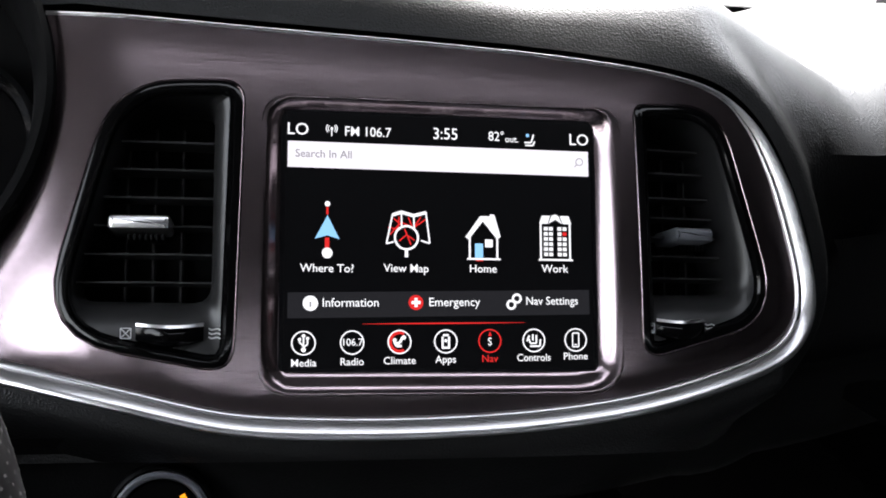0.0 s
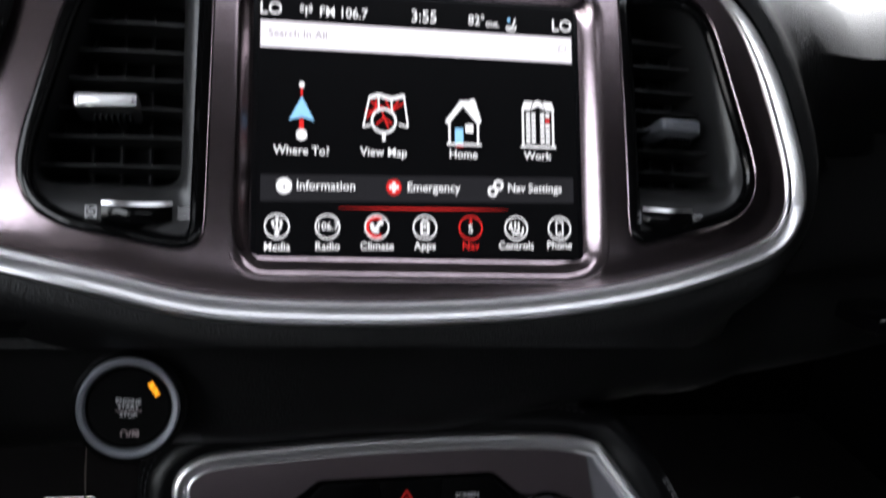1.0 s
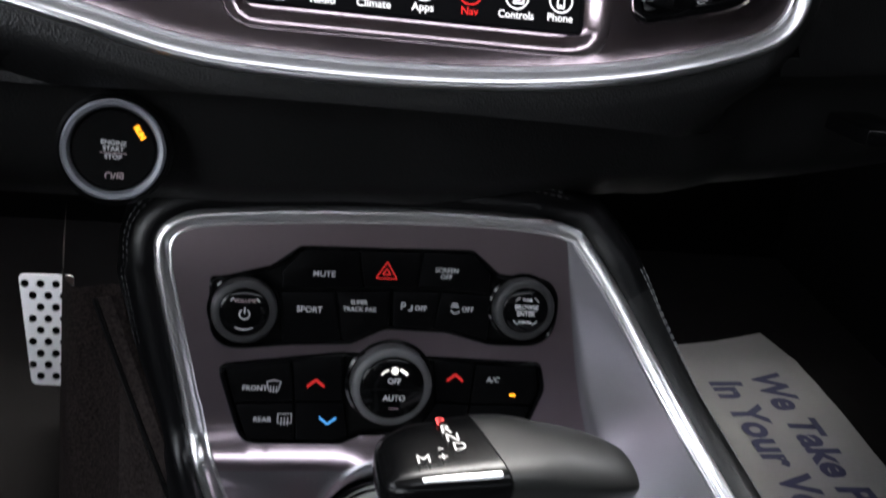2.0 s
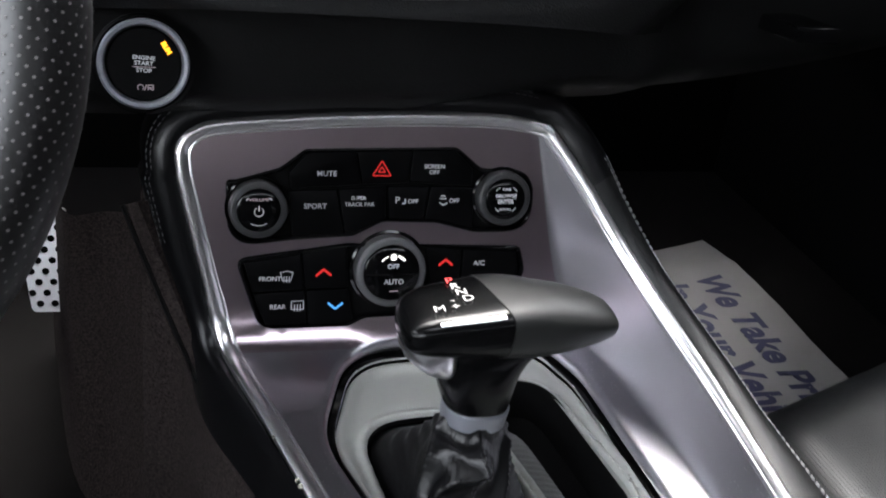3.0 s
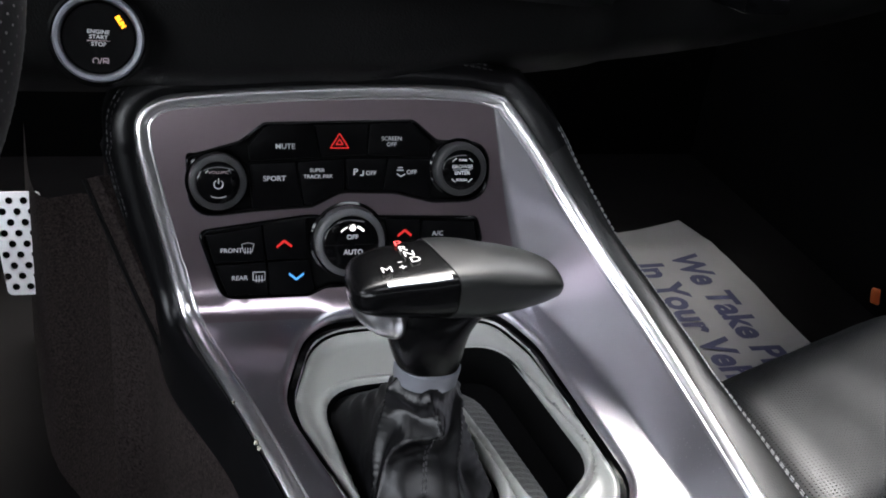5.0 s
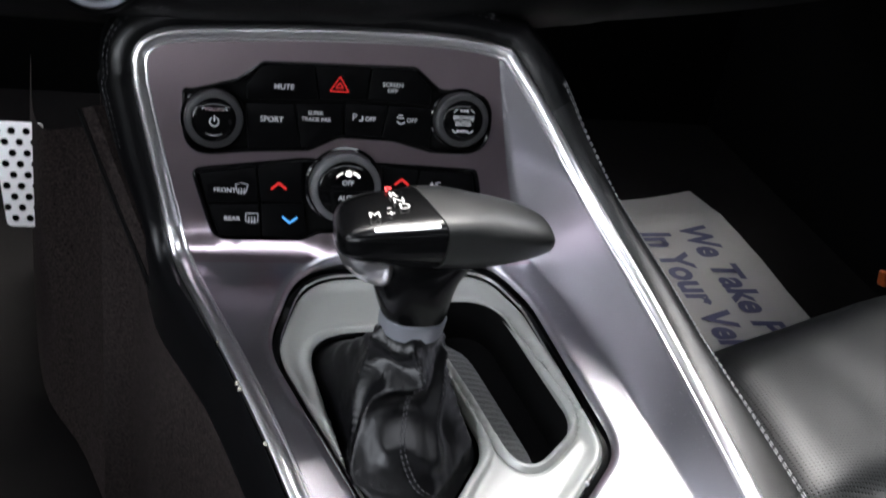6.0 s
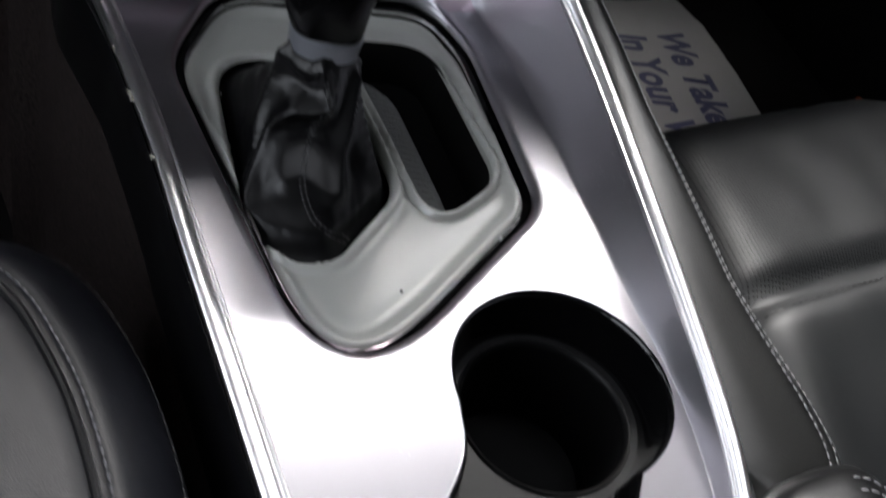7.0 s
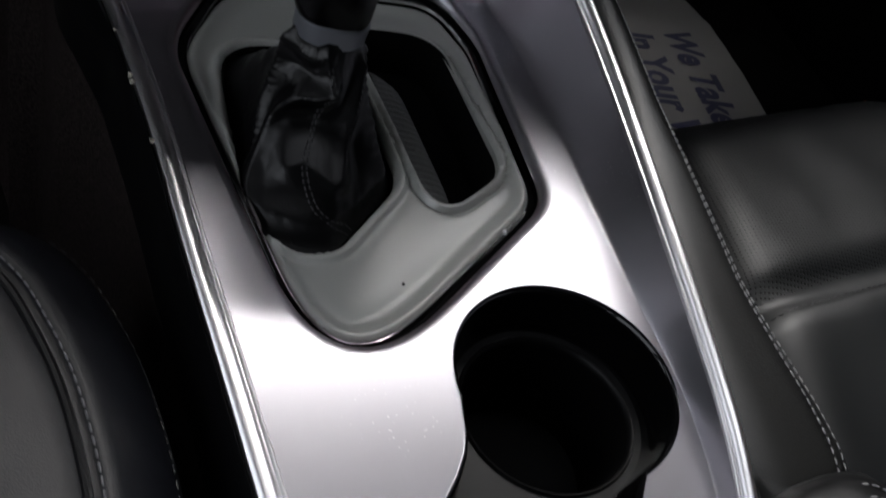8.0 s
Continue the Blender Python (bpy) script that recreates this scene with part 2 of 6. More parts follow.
def sheet(outer, holes, step, f, g=None, rows=()):
    """A curved panel with holes: f maps (u, v) to the place, g the same for its back edge; rows are lines of points to mesh along."""
    loops = [dense(outer, step)] + [dense(h, step) for h in holes]
    pts, edges = [], []
    for lp in loops:
        s = len(pts)
        pts += lp
        edges += [(s + i, s + (i + 1) % len(lp)) for i in range(len(lp))]
    for lp in rows:
        rx, ry = np.array([p.x for p in lp]), np.array([p.y for p in lp])
        ok = inside(rx, ry, loops[0])
        for h in loops[1:]:
            ok &= ~inside(rx, ry, h)
        edge = np.array([(p.x, p.y) for p in pts])
        pts += [p for p, k in zip(lp, ok) if k and np.min((edge[:, 0] - p.x) ** 2 + (edge[:, 1] - p.y) ** 2) > 0.0011 ** 2]
    us, vs = [p.x for p in loops[0]], [p.y for p in loops[0]]
    gx, gy = np.meshgrid(np.arange(min(us) + step / 2, max(us), step), np.arange(min(vs) + step / 2, max(vs), step))
    gx, gy = gx.ravel(), gy.ravel()
    ok = inside(gx, gy, loops[0])
    for h in loops[1:]:
        ok &= ~inside(gx, gy, h)
    edge = np.array([(p.x, p.y) for p in pts])
    for i in np.nonzero(ok)[0]:
        if np.min((edge[:, 0] - gx[i]) ** 2 + (edge[:, 1] - gy[i]) ** 2) > (0.45 * step) ** 2:
            pts.append(Vector((gx[i], gy[i])))
    v2, _, faces, *_ = geometry.delaunay_2d_cdt(pts, edges, [], 0, 1e-7)
    cx = np.array([sum(v2[i].x for i in fc) / 3 for fc in faces])
    cy = np.array([sum(v2[i].y for i in fc) / 3 for fc in faces])
    keep = inside(cx, cy, loops[0])
    for h in loops[1:]:
        keep &= ~inside(cx, cy, h)
    bm = bmesh.new()
    verts = [bm.verts.new(f(p.x, p.y)) for p in v2]
    for fc, k in zip(faces, keep):
        if k:
            bm.faces.new([verts[i] for i in fc])
    bmesh.ops.delete(bm, geom=[v for v in bm.verts if not v.link_faces], context="VERTS")
    if g:
        for lp in loops:
            a = [bm.verts.new(f(p.x, p.y)) for p in lp]
            b = [bm.verts.new(g(p.x, p.y)) for p in lp]
            for i in range(len(lp)):
                j = (i + 1) % len(lp)
                bm.faces.new((a[i], a[j], b[j], b[i]))
    return bm


def loft(rings, closed=True, caps=False, bm=None):
    bm = bm or bmesh.new()
    rows = [[bm.verts.new(p) for p in r] for r in rings]
    n = len(rows[0])
    for a, b in zip(rows, rows[1:]):
        for i in range(n if closed else n - 1):
            j = (i + 1) % n
            bm.faces.new((a[i], a[j], b[j], b[i]))
    if caps:
        bm.faces.new(rows[0])
        bm.faces.new(rows[-1][::-1])
    return bm


def sweep(path, profile, normal, closed=False, closed_profile=True, bm=None, scale=None):
    """profile (a, b) along the path: a sideways, b along the normal (a vector or a function of the index)."""
    rings = []
    n = len(path)
    for i, p in enumerate(path):
        t = path[(i + 1) % n] - path[i - 1] if closed or 0 < i < n - 1 else (path[1] - path[0] if i == 0 else path[-1] - path[-2])
        t = t.normalized()
        nn = normal(i) if callable(normal) else Vector(normal)
        s = t.cross(nn).normalized()
        nn = s.cross(t).normalized()
        k = scale(i) if scale else 1.0
        rings.append([p + s * a * k + nn * b * k for a, b in profile])
    if closed:
        rings.append(rings[0])
    bm = loft(rings, closed_profile, False, bm)
    if closed:
        bmesh.ops.remove_doubles(bm, verts=bm.verts, dist=1e-6)
    elif closed_profile:
        bm.verts.ensure_lookup_table()
    return bm


def prism(loop, w0, w1, pl, bevel=0.0, bm=None, back=True):
    """A slab on a datum plane with a bevelled front edge."""
    bm = bm or bmesh.new()
    rings = [[pl(p.x, p.y, w0) for p in loop], [pl(p.x, p.y, w1 - bevel) for p in loop]]
    if bevel:
        for k in (0.35, 1.0):
            q = offset(loop, bevel * k)
            rings.append([pl(p.x, p.y, w1 - bevel + bevel * math.sin(math.acos(1 - k))) for p in q])
    rows = [[bm.verts.new(p) for p in r] for r in rings]
    n = len(loop)
    for a, b in zip(rows, rows[1:]):
        for i in range(n):
            bm.faces.new((a[i], a[(i + 1) % n], b[(i + 1) % n], b[i]))
    bm.faces.new(rows[-1])
    if back:
        bm.faces.new(rows[0][::-1])
    return bm


def turned(profile, pl, u, v, n=48, bm=None, caps=True):
    """A body of rotation about the datum's normal: profile of (radius, w)."""
    bm = bm or bmesh.new()
    rings = [[pl(u + r * math.cos(2 * math.pi * i / n), v + r * math.sin(2 * math.pi * i / n), w) for i in range(n)] for r, w in profile]
    rows = [[bm.verts.new(p) for p in r] for r in rings]
    for a, b in zip(rows, rows[1:]):
        for i in range(n):
            bm.faces.new((a[i], a[(i + 1) % n], b[(i + 1) % n], b[i]))
    if caps:
        bm.faces.new(rows[-1])
    return bm


def box(lo, hi, bevel=0.0, bm=None):
    bm = bm or bmesh.new()
    m = Matrix.Translation([(a + b) / 2 for a, b in zip(lo, hi)]) @ Matrix.Diagonal([b - a for a, b in zip(lo, hi)] + [1])
    made = bmesh.ops.create_cube(bm, size=1, matrix=m)
    if bevel:
        es = {e for v in made["verts"] for e in v.link_edges}
        bmesh.ops.bevel(bm, geom=list(es), offset=bevel, segments=3, affect="EDGES", profile=0.5)
    return bm


def bar(u0, v0, u1, v1, w, pl, bm=None, width=None):
    """A flat mark: a rectangle, or a stroke of a width from one point to another."""
    bm = bm or bmesh.new()
    if width is None:
        q = [(u0, v0), (u1, v0), (u1, v1), (u0, v1)]
    else:
        d = Vector((u1 - u0, v1 - v0)).normalized() * width / 2
        q = [(u0 - d.y, v0 + d.x), (u0 + d.y, v0 - d.x), (u1 + d.y, v1 - d.x), (u1 - d.y, v1 + d.x)]
    bm.faces.new([bm.verts.new(pl(a, b, w)) for a, b in q])
    return bm


def disc(u, v, r, w, pl, bm=None, n=28):
    bm = bm or bmesh.new()
    bm.faces.new([bm.verts.new(pl(p.x, p.y, w)) for p in circle(u, v, r, n)])
    return bm


def hoop(u, v, r, width, w, pl, bm=None, n=36, a0=0.0, a1=360.0):
    bm = bm or bmesh.new()
    k = max(3, int(n * (a1 - a0) / 360))
    rows = []
    for rr in (r - width / 2, r + width / 2):
        rows.append([bm.verts.new(pl(u + rr * math.cos(radians(a0 + (a1 - a0) * i / k)), v + rr * math.sin(radians(a0 + (a1 - a0) * i / k)), w)) for i in range(k + 1)])
    for i in range(k):
        bm.faces.new((rows[0][i], rows[0][i + 1], rows[1][i + 1], rows[1][i]))
    return bm


def strokes(lines, width, w, pl, bm=None):
    bm = bm or bmesh.new()
    for ln in lines:
        for a, b in zip(ln, ln[1:]):
            bar(a[0], a[1], b[0], b[1], w, pl, bm, width)
    return bm


def text_mesh(body, size, m, mat, widen=1.0, bold=0.0):
    """Letters as a mesh; size is the height of a capital."""
    cu = bpy.data.curves.new("letters", "FONT")
    cu.body, cu.size, cu.align_x, cu.align_y = body, size / 0.69, "CENTER", "CENTER"
    cu.offset, cu.resolution_u = bold, 3
    ob = new("letters", cu)
    me = bpy.data.meshes.new_from_object(ob.evaluated_get(bpy.context.evaluated_depsgraph_get()))
    bpy.data.objects.remove(ob)
    bpy.data.curves.remove(cu)
    me.transform(m @ Matrix.Diagonal((widen, 1, 1, 1)))
    me.materials.clear()
    me.materials.append(mat)
    return me


def words(name, body, size, pl, u, v, w, mat, parent, label="", widen=1.0, turn=0.0, bold=0.0):
    return part(name, text_mesh(body, size, pl.matrix(u, v, w, turn), mat, widen, bold), mat, parent, label)


def stitches(path, normal, length=0.0035, gap=0.0016, width=0.0009, bm=None, slant=0.0):
    """A row of sewn thread along a line."""
    bm = bm or bmesh.new()
    run, i = 0.0, 0
    lens = [(b - a).length for a, b in zip(path, path[1:])]
    total = sum(lens)
    cum = np.concatenate([[0], np.cumsum(lens)])

    def at(d):
        k = min(len(lens) - 1, int(np.searchsorted(cum, d, "right")) - 1)
        return path[k].lerp(path[k + 1], (d - cum[k]) / max(1e-9, lens[k])), k
    while run + length < total:
        a, k = at(run)
        b, _ = at(run + length)
        nn = normal(k) if callable(normal) else Vector(normal)
        t = (b - a).normalized()
        s = t.cross(nn).normalized()
        sh = s * slant * length
        rows = []
        for q, sc in ((a - sh, 0.5), (a.lerp(b, 0.2) - sh * 0.6, 1.0), (a.lerp(b, 0.8) + sh * 0.6, 1.0), (b + sh, 0.5)):
            rows.append([q + (s * math.cos(x) + nn * (math.sin(x) * 0.8 + 0.3)) * width * sc * 0.6 for x in (0, 1.26, 2.51, 3.77, 5.03)])
        loft(rows, True, True, bm)
        run += length + gap
    return bm


def even(loop, n):
    """The loop resampled to n even steps, begun at its upper right."""
    lp = list(loop)
    area = sum(lp[i - 1].x * lp[i].y - lp[i].x * lp[i - 1].y for i in range(len(lp)))
    if area < 0:
        lp.reverse()
    c = sum(lp, Vector((0, 0))) / len(lp)
    k = max(range(len(lp)), key=lambda i: (lp[i] - c).normalized().dot(Vector((0.7, 0.7))))
    lp = lp[k:] + lp[:k]
    lp.append(lp[0])
    d = [0.0]
    for a, b in zip(lp, lp[1:]):
        d.append(d[-1] + (b - a).length)
    out = []
    for i in range(n):
        x = d[-1] * i / n
        j = min(len(lp) - 2, int(np.searchsorted(d, x, "right")) - 1)
        out.append(lp[j].lerp(lp[j + 1], (x - d[j]) / max(1e-9, d[j + 1] - d[j])))
    return out


def mm(points):
    return [Vector([c * MM for c in p]) for p in points]


def span_at(loop, v):
    """Where the line v crosses a loop: least and greatest u."""
    xs = []
    for i in range(len(loop)):
        a, b = loop[i - 1], loop[i]
        if (a.y > v) != (b.y > v):
            xs.append(a.x + (b.x - a.x) * (v - a.y) / (b.y - a.y))
    return (min(xs), max(xs)) if xs else (0, 0)


def spread(table, s):
    """Smooth reading of a small table of (s, values...)."""
    if s <= table[0][0]:
        return list(table[0][1:])
    for i in range(len(table) - 1):
        p1, p2 = table[i], table[i + 1]
        if s <= p2[0]:
            p0, p3 = table[max(0, i - 1)], table[min(len(table) - 1, i + 2)]
            hh = p2[0] - p1[0]
            t = (s - p1[0]) / hh
            out = []
            for k in range(1, len(p1)):
                m1 = (p2[k] - p0[k]) / (p2[0] - p0[0]) * hh
                m2 = (p3[k] - p1[k]) / (p3[0] - p1[0]) * hh
                out.append((2 * t ** 3 - 3 * t * t + 1) * p1[k] + (t ** 3 - 2 * t * t + t) * m1 + (3 * t * t - 2 * t ** 3) * p2[k] + (t ** 3 - t * t) * m2)
            return out
    return list(table[-1][1:])


# ---- the closed cabin ----
XL, XR, YB, YF, ZF, ZR = -0.78, 0.92, -1.30, 1.48, -0.03, 1.15


def shell(name, lo, hi, mat, label, category):
    return single(name, box(lo, hi), mat, label, category, kind="structure", smooth=False)


HEAD, TAIL, T, SILL = 0.74, -1.26, 0.05, 0.56
shell("floor", (XL - T, YB - T, ZF - T), (XR + T, YF + T, ZF), SHADEDFLOOR, "charcoal carpeted cabin floor with deep shade put into its colour", "floor")
SUN0, SUN1 = 0.125, 0.27
roof = box((XL - T, TAIL, ZR), (XR + T, SUN0, ZR + T))
box((XL - T, SUN1, ZR), (XR + T, HEAD, ZR + T), 0, roof)
box((XL - T, SUN0, ZR), (-0.32, SUN1, ZR + T), 0, roof)
box((0.46, SUN0, ZR), (XR + T, SUN1, ZR + T), 0, roof)
single("ceiling", roof, ROOFCLOTH, "black cloth roof lining with an open sunroof", "ceiling", kind="structure", smooth=False)
shell("wall_front", (XL - T, YF, ZF - T), (XR + T, YF + T, 0.70), DEEP, "matt black bulkhead below the windscreen", "wall")
shell("wall_back", (XL - T, YB - T, ZF - T), (XR + T, YB, 1.13), PLASTIC, "plain dark back wall of the cabin", "wall")
west = box((XL - T, YB - T, ZF - T), (XL, -0.90, 0.76))
box((XL - T, 0.50, ZF - T), (XL, YF + T, 0.76), 0, west)
box((XL - T, 0.22, ZF - T), (XL, 0.50, SILL), 0, west)
box((XL - T, -0.90, ZF - T), (XL, 0.22, 0.52), 0, west)
single("wall_west", west, PLASTIC, "plain dark cabin side with its open window", "wall", kind="structure", smooth=False)
shell("wall_east", (XR, YB - T, ZF - T), (XR + T, YF + T, 1.12), PLASTIC, "plain dark door wall of the cabin", "wall")
for nm, x0, x1 in (("pillar_west", XL - T, XL + 0.02), ("pillar_east", XR - 0.02, XR + T)):
    bmp = box((x0, -1.02, 0.70), (x1, -0.92, ZR + 0.01), 0)
    box((x0, TAIL, ZR - 0.04), (x1, HEAD, ZR + 0.03), 0, bmp)
    for ya, za, yb, zb in ((HEAD, ZR, YF + T, 0.70), (TAIL, ZR, YB - T, 0.72)):
        loft([[Vector((x, ya - 0.05, za - 0.05)), Vector((x, ya + 0.04, za + 0.01)), Vector((x, yb, zb + 0.06)), Vector((x, yb, zb - 0.06))] for x in (x0, x1)], True, True, bmp)
    single(nm, bmp, PLASTIC, "plain dark roof pillars beside the door window", "pillar", kind="structure", smooth=False)
ground = bmesh.new()
bmesh.ops.create_grid(ground, x_segments=8, y_segments=8, size=120, matrix=Matrix.Translation((0, 0, -0.45)))
single("ground", ground, ASPHALT, "pale grey concrete ground outside the car", "ground", kind="structure")

# windscreen: a clear pane over the dashboard, with its black lower border
GLASS = bpy.data.materials.new("clear_glass")
GLASS.use_nodes = True
gt = GLASS.node_tree
gt.nodes.remove(gt.nodes["Principled BSDF"])
gmix, gtr, ggl = gt.nodes.new("ShaderNodeMixShader"), gt.nodes.new("ShaderNodeBsdfTransparent"), gt.nodes.new("ShaderNodeBsdfGlossy")
ggl.inputs["Roughness"].default_value = 0.02
gmix.inputs[0].default_value = 0.05
gt.links.new(gtr.outputs[0], gmix.inputs[1])
gt.links.new(ggl.outputs[0], gmix.inputs[2])
gt.links.new(gmix.outputs[0], gt.nodes["Material Output"].inputs[0])
screen_bm = loft([[Vector((XL, y, z)), Vector((XR, y, z))] for y, z in ((HEAD, ZR + 0.01), (YF + 0.02, 0.715))], False)
pane = single("window_1", screen_bm, GLASS, "clear raked windscreen above the dashboard", "windscreen", kind="structure")
pane.visible_shadow = False
shell("trim", (XL, 1.045, 0.69), (XR, 1.075, 0.7515), DEEP, "black lower border of the windscreen behind the dashboard", "trim")


# ---- dashboard ----
def bezel_w(u, v):
    return 0.008 - (0.45 if v < 0 else 0.12) * v * v - 0.9 * max(0.0, u - 0.09) ** 2 - 2.0 * max(0.0, -u - 0.15) ** 2


class BezelFace(Plane):
    def __call__(self, u, v, w=0.0):
        return self.o + self.u * u + self.v * v + self.w * (w + bezel_w(u, v))


FACE = BezelFace((0, 0.4764, 0.66), (0, 0.471, 1))
trim_line = smooth_line(mm([(-290, -62), (-225, -75.5), (-171, -88.5), (-115, -101.5), (-60, -105), (0, -104.8), (60, -101), (115, -93), (166, -79.5),
                            (200, -66), (216, -48), (219, -25), (212, 8), (201, 41), (186, 68), (165, 86), (130, 95), (65, 101.5), (-5, 105), (-120, 109),
                            (-212, 113)]), 6)
cluster_c, cluster_r = Vector((-0.332, 0.072)), 0.127
arc = [cluster_c + cluster_r * Vector((math.cos(radians(a)), math.sin(radians(a)))) for a in range(18, -58, -4)]
bezel_loop = trim_line + arc[1:] + [Vector((-0.290, -0.045))]
LVENT = rpoly([(p[0] * MM, p[1] * MM, p[2] * MM) for p in ((-107.5, 80.5, 13), (-176, 77, 60), (-212, -58, 42), (-111, -77.5, 15))])
RVENT = rpoly([(p[0] * MM, p[1] * MM, p[2] * MM) for p in ((110.0, 77, 8), (166, 80, 46), (203, -46, 36), (113, -70.5, 12))])
LOPEN = rpoly([(p[0] * MM, p[1] * MM, p[2] * MM) for p in ((-124, 71, 7), (-168, 70, 42), (-199, -38, 12), (-124, -39, 10))])
ROPEN = rpoly([(p[0] * MM, p[1] * MM, p[2] * MM) for p in ((118, 71, 5), (160, 72, 34), (180, -31, 11), (117, -32, 7))])
WINDOW = rpoly([(p[0] * MM, p[1] * MM, p[2] * MM) for p in ((-99, 73, 16), (102, 73.5, 14), (102, -88.5, 20), (-100, -88.5, 20))])

dash = thing("dashboard", (0, 0.55, 0.45), "black grained dashboard with a brushed dark metal centre panel", "dashboard")
rim_pts = np.array([(p.x, p.y) for p in dense(trim_line, 0.006, False)])


def flare(v):
    return 0.25 + 0.75 * max(0.0, min(1.0, (0.09 - v) / 0.06))


def rolled(u, v, w=0.0):
    """The panel's face, flared forward into its bright trim."""
    d = math.sqrt(float(np.min((rim_pts[:, 0] - u) ** 2 + (rim_pts[:, 1] - v) ** 2)))
    return FACE(u, v, w + 14.0 * max(0.0, 0.018 - d) ** 2 * flare(v))


part("centre_panel", sheet(bezel_loop, [LVENT, RVENT, WINDOW], 0.0075, rolled, g=lambda u, v: rolled(u, v, -0.012)), BRUSH_X, dash,
     "dark pinkish brushed aluminium panel")

TRIM = [(-5.6, -3), (-5.4, 0.2), (-4.8, 1.0), (-4.0, 1.3), (-3.3, 1.1), (-2.8, 0.0), (-2.3, 0.1), (-1.7, 1.0), (-0.6, 1.75), (0.6, 2.45), (1.8, 3.05), (3.0, 3.4), (4.2, 3.2), (5.0, 2.2), (5.5, -3)]


def trim_scale(line):
    def scale(i):
        p = line[min(i, len(line) - 1)]
        up = max(0.0, min(1.0, (p.y - 0.02) / 0.075)) * max(0.0, min(1.0, (0.235 - p.x) / 0.06))
        return 1.15 - 0.95 * up
    return scale


part("bright_trim", sweep([FACE(p.x, p.y, 0.0040 * flare(p.y)) for p in trim_line], [(a * MM, b * MM) for a, b in TRIM], DISPLAY.w, closed_profile=False,
                          scale=trim_scale(trim_line)), SATIN, dash, "satin chrome double-ridged trim strip")


# padded skin: a face round the panel that rolls over into the top
V0, ROLL = 0.121, 0.050


def skin(u, v):
    r = ROLL + 0.144 * max(0.0, min(1.0, (u - 0.05) / 0.4))
    th0, th1 = radians(64.8), radians(-3.4)
    off = math.sqrt(float(np.min((rim_pts[:, 0] - u) ** 2 + (rim_pts[:, 1] - v) ** 2)))
    lip = max(0.0, min(1.0, (off - 0.015) / 0.024)) * max(0.0, min(1.0, (u - 0.15) / 0.07))
    back = 0.55 * max(0.0, u - 0.235) ** 1.3 + 0.030 * lip * lip * (3 - 2 * lip)
    y0, z0 = DISPLAY.o.y, DISPLAY.o.z
    start = V0 - 0.028 * max(0.0, min(1.0, (u + 0.05) / 0.2)) - 0.093 * max(0.0, min(1.0, (u - 0.18) / 0.12))
    vv = min(v, start)
    y, z = y0 + vv * math.cos(th0), z0 + vv * math.sin(th0)
    if v > start:
        a = min((v - start) / r, th0 - th1)
        y += r * (math.sin(th0) - math.sin(th0 - a))
        z += r * (math.cos(th0 - a) - math.cos(th0))
        rest = v - start - r * (th0 - th1)
        if rest > 0:
            y += rest * math.cos(th1)
            z += rest * math.sin(th1)
    rim = max(0.0, off - 0.013) if v < 0.10 and u > -0.3 else 0.0
    tuck = (50 * rim * rim if rim < 0.012 else 0.0072 + 1.2 * (rim - 0.012)) * max(0.0, min(1.0, (0.04 - v) / 0.05))
    tuck += 4.5 * max(0.0, 0.02 - v) ** 2 * max(0.0, min(1.0, (u - 0.20) / 0.06))
    w = 0.0085 - min(tuck, 0.018 + 0.08 * max(0.0, min(1.0, (u - 0.02) / 0.12))) - 0.45 * min(v, 0.12) ** 2 - 0.35 * max(0.0, min(u, 0.24) - 0.09) ** 2
    return Vector((u, y + back, z)) + DISPLAY.w * w


pad_hole = offset(trim_line, -0.006)
pad_hole = [p for p in pad_hole] + [Vector((-0.225, 0.13)), Vector((-0.46, 0.13)), Vector((-0.46, -0.07))]
pad_outer = [Vector(p) for p in ((-0.76, -0.122), (0.76, -0.122), (0.90, -0.122), (0.90, 0.70), (0.45, 0.92), (0.215, 1.0), (-0.76, 1.0))]
SKIN_ROWS = [[p for p in dense(offset(trim_line, -d), 0.006, False) if p.y < 0.10] for d in (0.009, 0.012, 0.015, 0.019, 0.023, 0.028, 0.034, 0.040)]
part("padded_skin", sheet(pad_outer, [pad_hole], 0.016, skin, rows=SKIN_ROWS), DASHSKIN, dash, "black pebble-grained soft dash padding")


# lower dash: tucks under the lip and runs forward into the dark footwell
LOWER = smooth_line([(0.434, 0.560), (0.441, 0.546), (0.443, 0.515), (0.449, 0.490), (0.475, 0.470), (0.53, 0.445), (0.66, 0.40), (0.90, 0.36)], 6)


def lower_rows(x0, x1, n, push):
    return [[Vector((x0 + (x1 - x0) * i / n, p.x + push(x0 + (x1 - x0) * i / n), p.y)) for p in LOWER] for i in range(n + 1)]


part("lower_panel", loft(lower_rows(-0.76, 0.90, 120, lambda x: 0.55 * max(0, x - 0.215) ** 1.3 + 0.02 * max(0, min(1, (x - 0.2) / 0.05)) + 0.008 * max(0.0, min(1.0, (x + 0.08) / 0.06)) + 0.05 * max(0.0, min(1.0, (x - 0.02) / 0.16))), False), LOWERPLASTIC, dash,
     "black plastic lower dashboard")
LATCH = Plane((0.335, 0.505, 0.530), (0, 0.1, 1))
part("glovebox_latch", prism(rpoly([(-0.02, -0.006, 0.003), (0.02, -0.006, 0.003), (0.02, 0.006, 0.003), (-0.02, 0.006, 0.003)]), -0.05, 0.006, LATCH, 0.002), GLOSS, dash,
     "gloss black glovebox latch")

